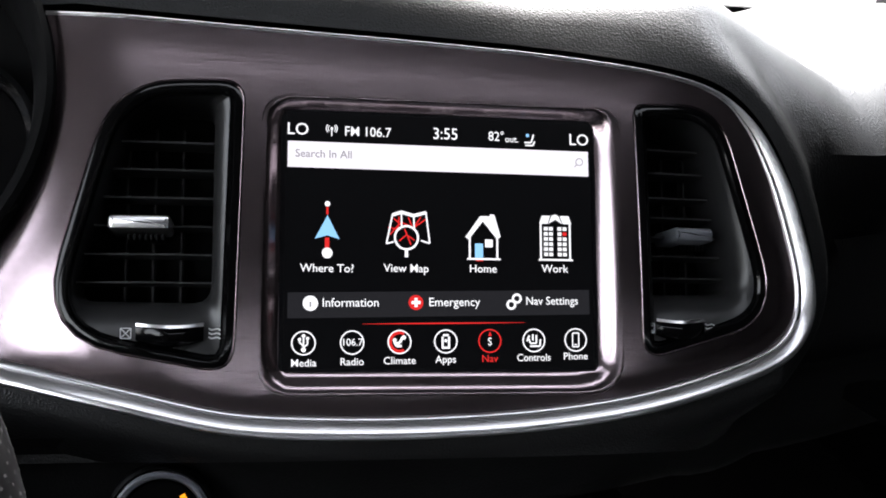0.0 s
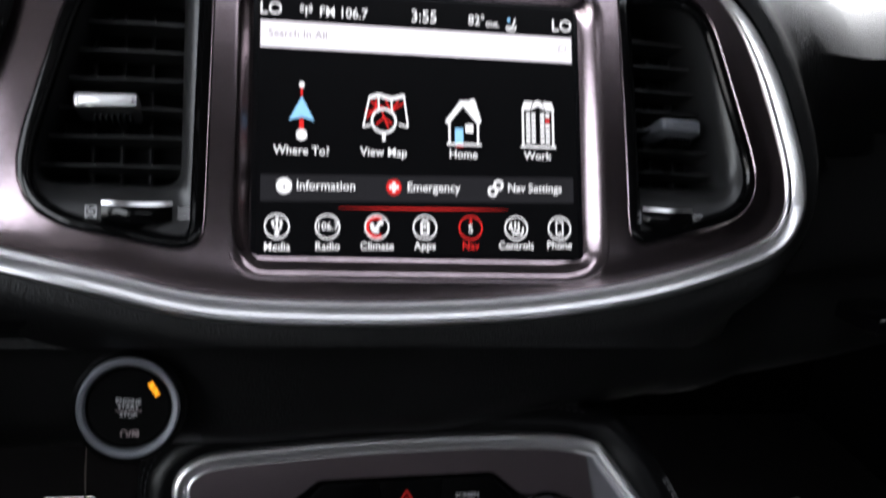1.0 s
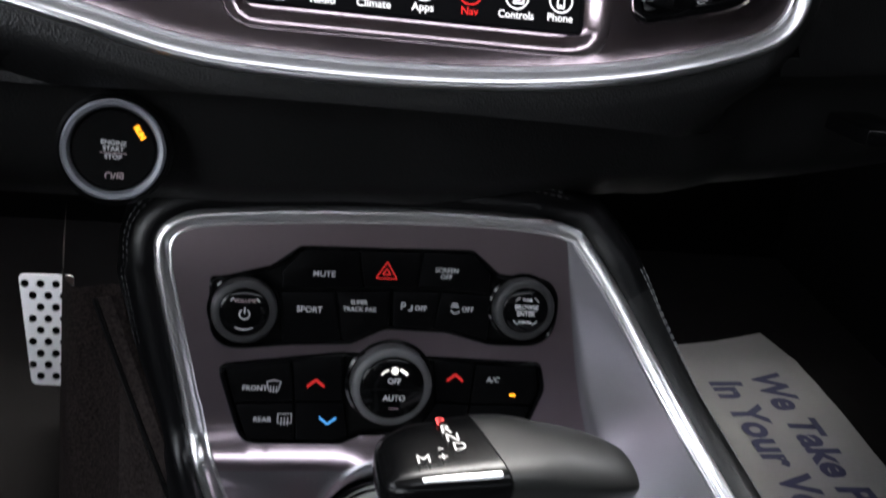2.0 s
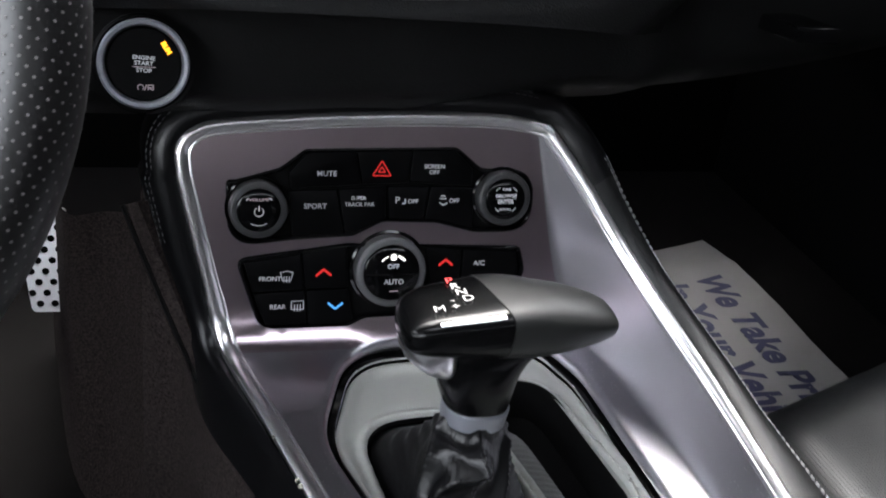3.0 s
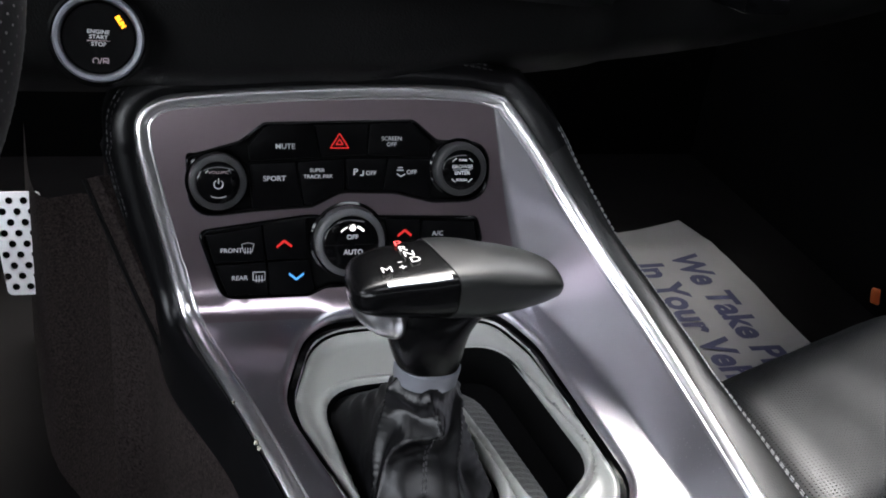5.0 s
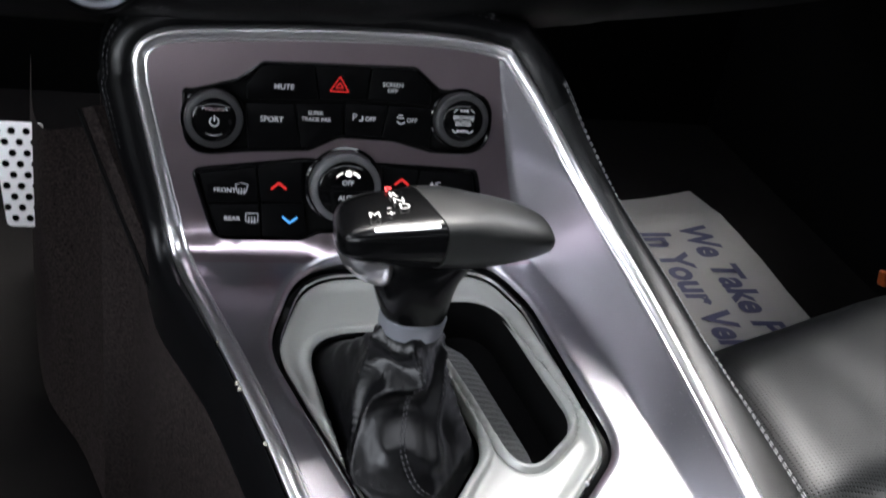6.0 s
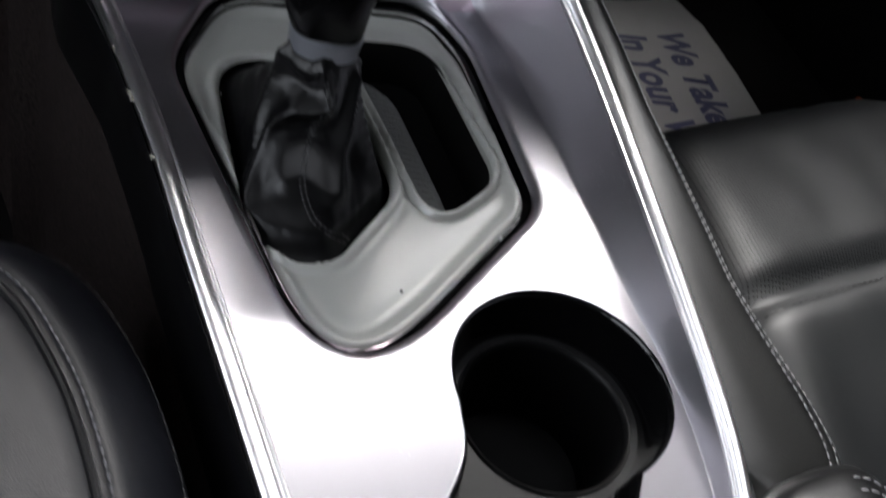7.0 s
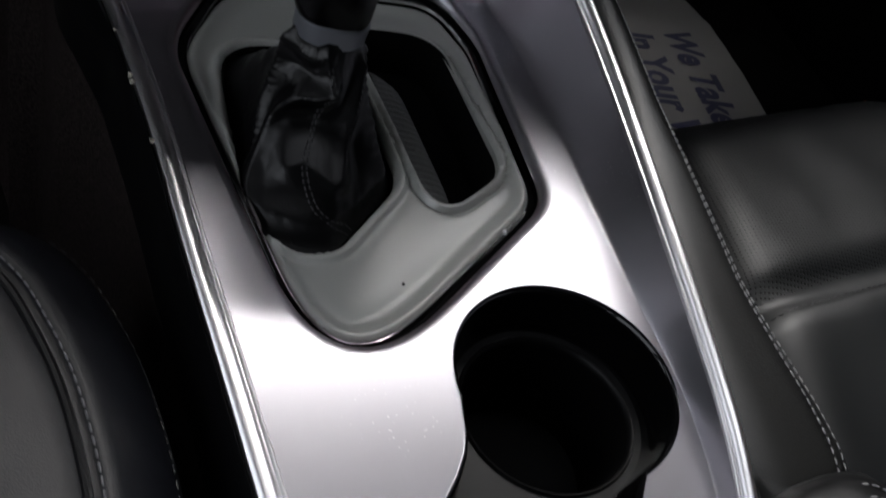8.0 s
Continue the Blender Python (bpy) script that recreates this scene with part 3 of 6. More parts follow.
# instrument binnacle at the driver's side
BIN = Plane((cluster_c.x, 0, 0), (0, 0.471, 1))
BIN.o = DISPLAY(cluster_c.x, cluster_c.y, 0)
part("binnacle", turned([(0.127, 0.010), (0.124, 0.012), (0.118, 0.004), (0.110, -0.03), (0.106, -0.07), (0.02, -0.075)], BIN, 0, 0, 64), PLASTIC, dash, "black instrument binnacle")
part("gauge_ring", turned([(0.050, -0.055), (0.050, -0.040), (0.047, -0.036), (0.043, -0.040), (0.041, -0.055)], BIN, 0.062, -0.02, 48, caps=False), CHROME, dash, "chrome gauge ring")
part("gauge_face", turned([(0.041, -0.052), (0.001, -0.052)], BIN, 0.062, -0.02, 40), GLOSS, dash, "dark gauge face")


# ---- air vents ----
def air_vent(name, outer, opening, slats, vanes, knob, wheel, label, marks):
    c = sum(outer, Vector((0, 0))) / len(outer)
    v = thing(name, FACE(c.x, c.y, -0.02), label, "air vent", "dashboard air vents")
    n = 96
    o = [even(offset(outer, d * MM), n) for d in (0.2, 1.4, 3.2, 5.4, 7.0, 7.8, 8.6)]
    hs = (-0.004, 0.0004, 0.0011, 0.0008, -0.0014, -0.0032, -0.0024)
    part("surround", loft([[FACE(p.x, p.y, h) for p in lp] for lp, h in zip(o, hs)]), GLOSS, v, "gloss black surround")
    bright = even(offset(outer, 0.9 * MM), n)
    part("edge_line", sweep([FACE(p.x, p.y, 0.0002) for p in bright], [(-0.25 * MM, -MM), (-0.25 * MM, 0.1 * MM), (0, 0.3 * MM), (0.25 * MM, 0.1 * MM), (0.25 * MM, -MM)], DISPLAY.w, closed=True, closed_profile=False), BRUSH_X, v,
         "fine bright edge line")
    a, b = even(offset(outer, 8.2 * MM), n), even(opening, n)
    rings = [[FACE(p.x, p.y, -0.0022) for p in a]]
    for k, h in ((0.25, -0.0035), (0.55, -0.006), (0.85, -0.011), (1.0, -0.018)):
        rings.append([FACE(*(p.lerp(q, k)), h) for p, q in zip(a, b)])
    rings.append([FACE(p.x, p.y, -0.060) for p in b])
    bm = loft(rings)
    part("housing", bm, VENTPLASTIC, v, "black satin vent housing")
    part("duct", prism(offset(opening, -2 * MM), -0.075, -0.058, FACE, back=False), DEEP, v)
    for y in slats:
        x0, x1 = span_at(opening, y * MM)
        sl = loft([[FACE(x, y * MM + dy * MM, w) for dy, w in ((0.7, -0.046), (0.9, -0.030), (0.5, -0.0245), (-0.5, -0.0245), (-0.9, -0.030), (-0.7, -0.046))]
                   for x in (x0 + 0.0005, (x0 + x1) / 2, x1 - 0.0005)], True, True)
        part("slat", sl, VENTPLASTIC, v)
    for x in vanes:
        ys = [p.y for p in opening]
        top = min(max(ys) - 0.004, 0.062)
        va = loft([[FACE(x * MM + dx * MM, y, w) for dx, w in ((0.6, -0.056), (0.6, -0.0475), (-0.6, -0.0475), (-0.6, -0.056))] for y in (min(ys) + 0.001, top)], True, True)
        part("vane", va, VENTPLASTIC, v)
    k0, k1, kv = knob[:3]
    body = rpoly([(k0 * MM, (kv - 4.2) * MM, 3 * MM), (k1 * MM, (kv - 4.2) * MM, 3 * MM), (k1 * MM, (kv + 4.2) * MM, 3 * MM), (k0 * MM, (kv + 4.2) * MM, 3 * MM)])
    tab = part("tab", prism(body, -0.040, -0.009, FACE, 0.0032), knob[3], v, "vent direction tab")
    for i in range(7):
        x = k0 + (k1 - k0) * (0.3 + 0.09 * i)
        part("rib", prism([Vector(q) * MM for q in ((x, kv - 8.2), (x + 1.3, kv - 8.2), (x + 1.3, kv - 5.2), (x, kv - 5.2))], -0.040, -0.019, FACE, 0.0003), PLASTIC, tab)
    w0, w1, wv = wheel
    rows = []
    for i in range(13):
        t = i / 12
        x = (w0 + (w1 - w0) * t) * MM
        bulge = 0.0075 * math.sin(math.pi * (0.08 + 0.84 * t))
        drop = -0.0036 * math.sin(math.pi * t)
        rows.append([FACE(x, wv * MM + dv + drop * (0.4 if dv > 0 else 1), -0.0025 + bulge * k) for dv, k in ((0.0042, 0.2), (0.0038, 0.9), (0.0018, 1.0), (-0.0018, 0.9), (-0.0038, 0.7), (-0.0048, 0.1))])
    wh = part("thumbwheel", loft(rows, False), GLOSS, v, "black thumbwheel")
    rows2 = [[q + DISPLAY.w * 0.0006 + DISPLAY.v * 0.0004 for q in (r[0], r[1], r[1].lerp(r[2], 0.75))] for r in rows]
    part("bright_edge", loft(rows2, False), SATIN, wh, "chrome edge")
    xm, xo = marks
    s = 2.6
    mk = strokes([[((xm + i) * MM, (wv - 1 + j) * MM) for i, j in q] for q in (((-s, -s), (s, -s), (s, s), (-s, s), (-s, -s)), ((-s, -s), (s, s)), ((-s, s), (s, -s)))], 0.5 * MM, -0.0015, FACE)
    part("closed_mark", mk, PRINT, v, "white crossed-box mark")
    wav = [[((xo + i) * MM, (wv - 1 + j + 0.5 * math.sin(i * 1.5)) * MM) for i in (-3, -1.5, 0, 1.5, 3)] for j in (-2.2, 0, 2.2)]
    part("open_mark", strokes(wav, 0.7 * MM, -0.0015, FACE), PRINT, v, "white wave mark")
    return v


air_vent("air_vent", LVENT, LOPEN, (49.5, 34.2, 18.8, 3.3, -12.2, -27.4), (-172, -157, -142), (-178, -145.5, 3.2, SATIN), (-161, -127, -54.5),
         "black slatted air vent with a chrome tab in the dash panel", (-166, -121.5))
air_vent("air_vent", RVENT, ROPEN, (56, 42, 27, 15, 3.5, -8, -21), (132, 148, 163), (138.5, 164.5, 3.6, SILVER), (122, 152, -50.5),
         "black slatted air vent with a grey tab in the dash panel", (118.5, 156))

# ---- touchscreen ----
tv = thing("touchscreen", DISPLAY(0, 0, -0.02), "lit colour touchscreen showing a navigation menu in a metal frame", "touchscreen")
n = 96
inner = rpoly([(p[0] * MM, p[1] * MM, p[2] * MM) for p in ((-87.5, 66, 3), (88, 66, 3), (88, -74.5, 3), (-87.5, -74.5, 3))])
W0, W1 = even(WINDOW, n), even(inner, n)
rings = []
for k, h in ((0.0, 0.0), (0.08, -0.00005), (0.18, -0.0004), (0.30, -0.0012), (0.42, -0.0025), (0.56, -0.0044), (0.70, -0.0063), (0.84, -0.0078), (0.95, -0.0084)):
    rings.append([DISPLAY(*(p.lerp(q, k)), bezel_w(*p) * (1 - k) + 0.008 * k + h) for p, q in zip(W0, W1)])
part("frame", loft(rings), BRUSH_X, tv, "dark brushed metal frame")
part("glass", prism(offset(inner, -1 * MM), -0.02, 0.0, DISPLAY), SCREENGLASS, tv, "black display glass", smooth=False)


def sv(u, v):
    """Height on the display of the lower rows, which run very slightly uphill."""
    return v + (0.0135 * u if v < -25 else 0.0)


L1, L2, L3 = 0.0003, 0.0006, 0.0009
part("picture_ground", bar(-86 * MM, -74 * MM, 86.5 * MM, 65.5 * MM, 0.00012, DISPLAY), UIBLACK, tv, smooth=False)
part("search_bar", bar(-85 * MM, 34.8 * MM, 85.2 * MM, 49.2 * MM, L1, DISPLAY), UIBAR, tv, "white search bar", smooth=False)
bm = bmesh.new()
bm.faces.new([bm.verts.new(DISPLAY(u * MM, sv(u, v) * MM, L1)) for u, v in ((-84, -46), (84.3, -43.9 - 1.1), (84.3, -31.2), (-84, -32.2))])
part("button_band", bm, UIPANEL, tv, "dark grey button band", smooth=False)


def ui(body, size, u, v, mat=UIWHITE, widen=1.0, bold=0.00004, lab=""):
    words("caption", body, size * MM, DISPLAY, u * MM, sv(u, v) * MM, L2, mat, tv, lab, widen, 0.7 if v < -25 else 0, bold)


for body, size, u, v, mat, widen in (
        ("LO", 6.4, -79.7, 55.6, UIWHITE, 1.0), ("FM 106.7", 5.2, -41.5, 55.4, UIWHITE, 0.92), ("3:55", 6.4, 2.0, 56.0, UIWHITE, 0.92),
        ("82°", 5.2, 31.2, 55.8, UIWHITE, 0.9), ("out.", 3.6, 40.2, 54.6, UIWHITE, 0.95), ("LO", 6.4, 79.7, 55.6, UIWHITE, 1.0),
        ("Search In All", 4.2, -65.5, 42.3, UIGREY, 1.0), ("Where To?", 4.3, -63.1, -20.2, UIWHITE, 1.0), ("View Map", 4.3, -20, -19.6, UIWHITE, 1.0),
        ("Home", 4.3, 23, -19.2, UIWHITE, 1.0), ("Work", 4.3, 64.3, -18.6, UIWHITE, 1.0), ("Information", 4.6, -50.3, -37.9, UIWHITE, 0.98),
        ("Emergency", 4.6, 6.7, -37.9, UIWHITE, 0.98), ("Nav Settings", 4.4, 62.4, -37.5, UIWHITE, 0.95), ("Media", 3.9, -75.2, -69.9, UIWHITE, 1.0),
        ("Radio", 3.9, -49.4, -69.6, UIWHITE, 1.0), ("Climate", 3.9, -23.6, -69.4, UIWHITE, 1.0), ("Apps", 3.9, 1.8, -69.1, UIWHITE, 1.0),
        ("Nav", 3.9, 26.4, -69.0, UIRED, 1.0), ("Controls", 3.9, 51.5, -68.8, UIWHITE, 0.95), ("Phone", 3.9, 75.6, -68.4, UIWHITE, 1.0)):
    ui(body, size, u, v, mat, widen)


def pic(name, mat, w, lines=(), width=0.7, discs=(), hoops=(), polys=(), label=""):
    bm = bmesh.new()
    strokes([[(a * MM, sv(a, b) * MM) for a, b in ln] for ln in lines], width * MM, w, DISPLAY, bm)
    for u, v, r in discs:
        disc(u * MM, sv(u, v) * MM, r * MM, w, DISPLAY, bm)
    for u, v, r, wd, *an in hoops:
        hoop(u * MM, sv(u, v) * MM, r * MM, wd * MM, w, DISPLAY, bm, 36, *(an or (0, 360)))
    for pl in polys:
        bm.faces.new([bm.verts.new(DISPLAY(a * MM, sv(a, b) * MM, w)) for a, b in pl])
    part(name, bm, mat, tv, label, smooth=False)


# status icons
pic("antenna_icon", UIWHITE, L2, [((-61.3, 52.5), (-61.3, 56.5))], 0.6, [(-61.3, 56.8, 0.8)], [(-61.3, 56.8, 2, 0.5, 130, 230), (-61.3, 56.8, 2, 0.5, -50, 50), (-61.3, 56.8, 3, 0.5, 135, 225), (-61.3, 56.8, 3, 0.5, -45, 45)])
pic("seat_icon", UIWHITE, L2, [((53, 58), (51.5, 53.2), (47.6, 53.2)), ((48, 51.6), (52.5, 51.6), (53.6, 54))], 0.9)
pic("seat_dot", UIBLUE, L2, discs=[(49.4, 57.3, 1.0)])
pic("magnifier", UIGREY, L2, [((78.4, 41.6), (76.9, 40.0))], 0.5, (), [(79.8, 43.0, 2.0, 0.5)])
# route arrow
pic("route_line", UIRED, L2, [((-63.3, 13.5), (-63.3, 9.2))], 1.2, polys=[((-64.5, -9), (-62.1, -9), (-62.1, -3.4), (-64.5, -3.4))])
pic("route_arrow", UIBLUE, L3, polys=[((-63.2, 8.8), (-70, -4.2), (-63.2, -2.2)), ((-63.2, 8.8), (-63.2, -2.2), (-56.6, -4.2))])
pic("route_start", UIWHITE, L3, discs=[(-63.2, -11.8, 2.9)])
pic("route_end", UIWHITE, L3, discs=[(-63.3, 15, 1.5)])
# folded map and glass
mo = [(-31, -6), (-27.6, 10.4), (-22.8, 12), (-16, 10.2), (-9.2, 12), (-7, -5.4)]
pic("map_outline", UIWHITE, L2, [mo, [(-22.8, 12), (-22.6, 1)], [(-16, 10.2), (-15.6, 2)], [(-31, -6), (-27, -5)], [(-7, -5.4), (-12, -4)], [(-27.2, 9.5), (-22.8, 11), (-16, 9.2), (-9.4, 11)]], 0.9)
pic("map_roads", UIRED, L1, [[(-29, -1), (-23, 6), (-16, 3), (-9, 8)], [(-27, 8), (-18, 0), (-12, 9)], [(-30, 3), (-22, 1.5), (-13, -2)], [(-24, 9), (-25, -3)], [(-19, 9), (-14, -3)]], 0.8)
pic("map_lens", UIWHITE, L3, [((-20, -9), (-20, -13.4))], 1.8, (), [(-20, -2.6, 6.4, 1.2)])
pic("map_lens_fill", UIBLACK, L2 + 0.00012, discs=[(-20, -2.6, 5.8)])
pic("map_lens_roads", UIRED, L3 - 0.00008, [((-24, -4.5), (-20, -1), (-15.5, -4)), ((-21, 2.2), (-17.5, -6.5))], 0.8)
# house
pic("house_icon", UIWHITE, L2, [((15.5, -13), (15.5, 0)), ((31.2, -13), (31.2, 0)), ((14, -13.6), (33, -13.6))], 1.1,
    polys=[((13, -1.5), (21.5, 10.4), (23.5, 10.4), (23.5, 8), (15, -2.8)), ((23.5, 10.4), (33.2, -1), (31.2, -2.6), (23, 7.5)), ((21.5, 10.4), (30, 10.4), (33.2, -1), (23, 9)), ((27, 7), (27, 11.5), (29.6, 11.5), (29.6, 4)), ((24.2, -7), (28.6, -7), (28.6, -2.6), (24.2, -2.6))])
pic("house_door", UIBLUE, L3, polys=[((18.4, -13), (23, -13), (23, -5), (18.4, -5))])
pic("house_step", UIRED, L3, [((19, -14.6), (23, -14.6))], 0.6)
# office block
sq = []
for i in range(6):
    for j in range(2):
        for k in range(2):
            u0, v0 = 58.2 + j * 8 + k * 3.0, 3.2 - i * 2.9
            if not (i == 1 and j == 1 and k == 1):
                sq.append(((u0, v0), (u0 + 2.3, v0), (u0 + 2.3, v0 + 2.0), (u0, v0 + 2.0)))
for q in sq:
    pic("office_window", UIWHITE, L2, polys=[q])
pic("office_lit_window", UIRED, L2, polys=[((69.2, 0.3), (71.5, 0.3), (71.5, 2.3), (69.2, 2.3))])
pic("office_outline", UIWHITE, L2, [((56.4, -13), (56.4, 7)), ((73.4, -13), (73.4, 7)), ((55, -13.4), (75, -13.4))], 1.1,
    polys=[((55.6, 7), (57.2, 11.6), (62, 11.6), (60.5, 7)), ((61, 7), (62.8, 11.6), (64.8, 12.4), (66.8, 11.6), (69, 7), (65, 9.4)), ((69.4, 7), (67.6, 11.6), (72.8, 11.6), (74.4, 7))])
# band icons
pic("information_icon", UIWHITE, L2, discs=[(-71.9, -38.0, 4.1)])
pic("information_letter", UIGREY, L3, [((-71.9, -40), (-71.9, -37.2))], 0.9)
pic("emergency_icon", UIRED, L2, discs=[(-14.7, -37.9, 4.1)])
pic("emergency_cross", UIWHITE, L3, [((-17.2, -37.9), (-12.2, -37.9)), ((-14.7, -40.4), (-14.7, -35.4))], 1.7)
pic("settings_icon", UIWHITE, L2, hoops=[(38.9, -39.3, 2.2, 1.3), (42.1, -35.9, 2.2, 1.3)])
bm = bmesh.new()
for i in range(16):
    u0, u1 = -44 + i * 5.7, -44 + (i + 1) * 5.7
    h0, h1 = (0.06 + 0.34 * math.sin(math.pi * k / 16) for k in (i, i + 1))
    bm.faces.new([bm.verts.new(DISPLAY(u * MM, (sv(u, -49.3) + s * h) * MM, L2)) for u, h, s in ((u0, h0, -1), (u1, h1, -1), (u1, h1, 1), (u0, h0, 1))])
part("red_rule", bm, UIRED, tv, "thin red rule", smooth=False)
# bottom row
ROW = -59.2
for u, mat in ((-75.3, UIWHITE), (-49.4, UIWHITE), (-23.7, UIWHITE), (1.8, UIWHITE), (26.5, UIRED), (51.6, UIWHITE), (75.8, UIWHITE)):
    pic("icon_ring", mat, L2, hoops=[(u, ROW, 6.2, 0.75)])
pic("usb_icon", UIWHITE, L2, [((-75.3, ROW - 4), (-75.3, ROW + 4)), ((-75.3, ROW - 1.6), (-77.4, ROW + 0.4), (-77.4, ROW + 2)), ((-75.3, ROW - 2.4), (-73.2, ROW - 0.6), (-73.2, ROW + 2.4))], 0.9, [(-75.3, ROW - 3.6, 1.3), (-77.4, ROW + 2, 0.9), (-73.2, ROW + 2.4, 0.9), (-75.3, ROW + 3.8, 1.0)])
ui("106.7", 3.8, -49.4, ROW, UIWHITE, 0.95)
pic("climate_glow", UIRED, L2, hoops=[(-23.7, ROW, 5.0, 1.6, 60, 300)])
pic("climate_icon", UIWHITE, L3, [((-26.4, ROW - 1.2), (-23.6, ROW - 0.4), (-22.2, ROW + 2.4)), ((-26.6, ROW + 0.4), (-25.4, ROW - 2.2), (-22.6, ROW - 2.2))], 1.5, [(-21.4, ROW + 2.4, 1.2), (-26.4, ROW + 1, 1.1)])
pic("apps_icon", UIWHITE, L2, [((0, ROW - 3.4), (0, ROW + 2.6)), ((3.6, ROW - 3.4), (3.6, ROW + 2.6)), ((-0.4, ROW - 3.4), (4, ROW - 3.4)), ((0.2, ROW + 3.4), (3.4, ROW + 3.4))], 1.2, [(1.8, ROW + 0.4, 0.9)])
ui("S", 4.2, 26.5, ROW - 0.6, UIWHITE, 0.9)
pic("north_pointer", UIRED, L3, polys=[((25.4, ROW + 2.7), (27.6, ROW + 2.7), (26.5, ROW + 5.2))])
pic("controls_icon", UIWHITE, L2, [((48.2, ROW + 2.2), (49.6, ROW - 1.6), (53, ROW - 1.6), (53, ROW + 3)), ((51, ROW + 3.4), (51, ROW)), ((49.4, ROW - 3.2), (55, ROW - 3.2), (55.4, ROW + 0.6)), ((47.6, ROW - 0.4), (49, ROW + 2.8))], 0.95)
pic("phone_icon", UIWHITE, L2, [((74, ROW - 3.8), (77.6, ROW - 3.8), (77.6, ROW + 3.8), (74, ROW + 3.8), (74, ROW - 3.8)), ((75, ROW - 2.6), (76.6, ROW - 2.6))], 0.7)

# ---- start button ----
START = Plane((-0.1472, 0.4285, 0.5155), (0, 0.30, 1))
sb = thing("start_button", START(0, 0, 0), "round black engine start button with a silver ring", "button")
part("bezel_ring", turned([(0.0285, -0.02), (0.0282, 0.001), (0.0265, 0.003), (0.0255, 0.002)], START, 0, 0, 56, caps=False), PLASTIC, sb, "black outer ring")
part("silver_ring", turned([(0.0255, -0.01), (0.0252, 0.004), (0.0240, 0.0055), (0.0222, 0.0052), (0.0212, 0.0035), (0.0208, -0.004)], START, 0, 0, 56, caps=False), SILVER, sb, "silver painted ring")
cap = part("cap", turned([(0.0208, -0.004), (0.0206, 0.0015), (0.0195, 0.0024), (0.0001, 0.0026)], START, 0, 0, 56), KEYCAP, sb, "satin black cap")
for body, v in (("ENGINE", 3.4), ("START", 0.4), ("STOP", -3.6)):
    words("lettering", body, 2.2 * MM, START, 0, v * MM, 0.0029, PRINT, cap, widen=1.1, turn=-3, bold=0.00005)
part("underline", strokes([[(-6.5 * MM, -1.5 * MM), (6.5 * MM, -1.7 * MM)]], 0.4 * MM, 0.0029, START), PRINTDIM, cap, smooth=False)
bm = hoop(-1.9 * MM, -13 * MM, 1.6 * MM, 0.5 * MM, 0.0029, START, n=20, a0=-50, a1=230)
strokes([[(0.2 * MM, -14.6 * MM), (1.4 * MM, -11.4 * MM)], [(2.2 * MM, -14.4 * MM), (2.2 * MM, -11.6 * MM), (5 * MM, -11.6 * MM), (5 * MM, -14.4 * MM), (2.2 * MM, -13 * MM), (5 * MM, -13 * MM)]], 0.6 * MM, 0.0029, START, bm)
part("mode_marks", bm, PRINTDIM, cap, smooth=False)
words("run_lamp", "RUN", 2.4 * MM, START, 12.2 * MM, 9.3 * MM, 0.0029, AMBERLAMP, cap, "lit amber RUN lettering", 1.0, -58, 0.0003)

# ---- centre console ----
CORNER = Vector((0, 0.4382, 0.3208))
UPP, UPF = PLATE.v, DECK.v
S_PLATE, S_DECK, FIL = 0.0816, -0.2394, 0.021


def profile(s):
    """The console's line: s up the plate, minus s back along the deck, with a fillet between."""
    if s >= FIL:
        return CORNER + UPP * s
    if s <= -FIL:
        return CORNER + UPF * s
    return CORNER + UPP * ((s + FIL) ** 2 / (4 * FIL)) - UPF * ((FIL - s) ** 2 / (4 * FIL))


def out_of(s):
    k = max(0.0, min(1.0, (s + FIL) / (2 * FIL)))
    return DECK.w.lerp(PLATE.w, k).normalized()


def console(x, s, w=0.0):
    p = profile(s) + out_of(s) * w
    return Vector((x, p.y, p.z))


def on_plate(u, v):
    return Vector((0.01 + u * MM, v * MM + S_PLATE))


LEFT = [(-0.55, 0.052), (-0.47, 0.026), (-0.387, 0.0045), (-0.32, -0.0115), (-0.276, -0.0225), (-0.22, -0.036), (-0.18, -0.045), (-0.112, -0.0635), (-0.075, -0.0745), (-0.02, -0.092), (0.03, -0.1035), (0.08, -0.1155), (0.11, -0.1225), (0.128, -0.124), (0.145, -0.11)]
FOLD = [(-0.55, 0.150), (-0.45, 0.186), (-0.40, 0.2005), (-0.357, 0.2055), (-0.31, 0.2050), (-0.265, 0.1965), (-0.161, 0.182), (-0.05, 0.166), (0.0, 0.150), (0.05, 0.134), (0.10, 0.124), (0.147, 0.115)]
RIDGE = [(-0.55, 0.160, -0.105, 0.270), (-0.45, 0.193, -0.012, 0.283), (-0.40, 0.206, 0.035, 0.2925), (-0.35, 0.210, 0.078, 0.305), (-0.28, 0.208, 0.140, 0.319), (-0.20, 0.204, 0.220, 0.335),
         (-0.12, 0.2005, 0.290, 0.348), (-0.05, 0.194, 0.345, 0.3615), (0.0, 0.183, 0.385, 0.3775), (0.05, 0.166, 0.425, 0.403), (0.10, 0.145, 0.450, 0.434), (0.147, 0.121, 0.470, 0.4625)]
fold_s = [-0.55 + 0.697 * i / 100 for i in range(101)]


def eased(points, passes=14):
    """The line with its small waves taken out."""
    for _ in range(passes):
        points = [points[0]] + [(points[i - 1] + points[i] * 2 + points[i + 1]) / 4 for i in range(1, len(points) - 1)] + [points[-1]]
    return points


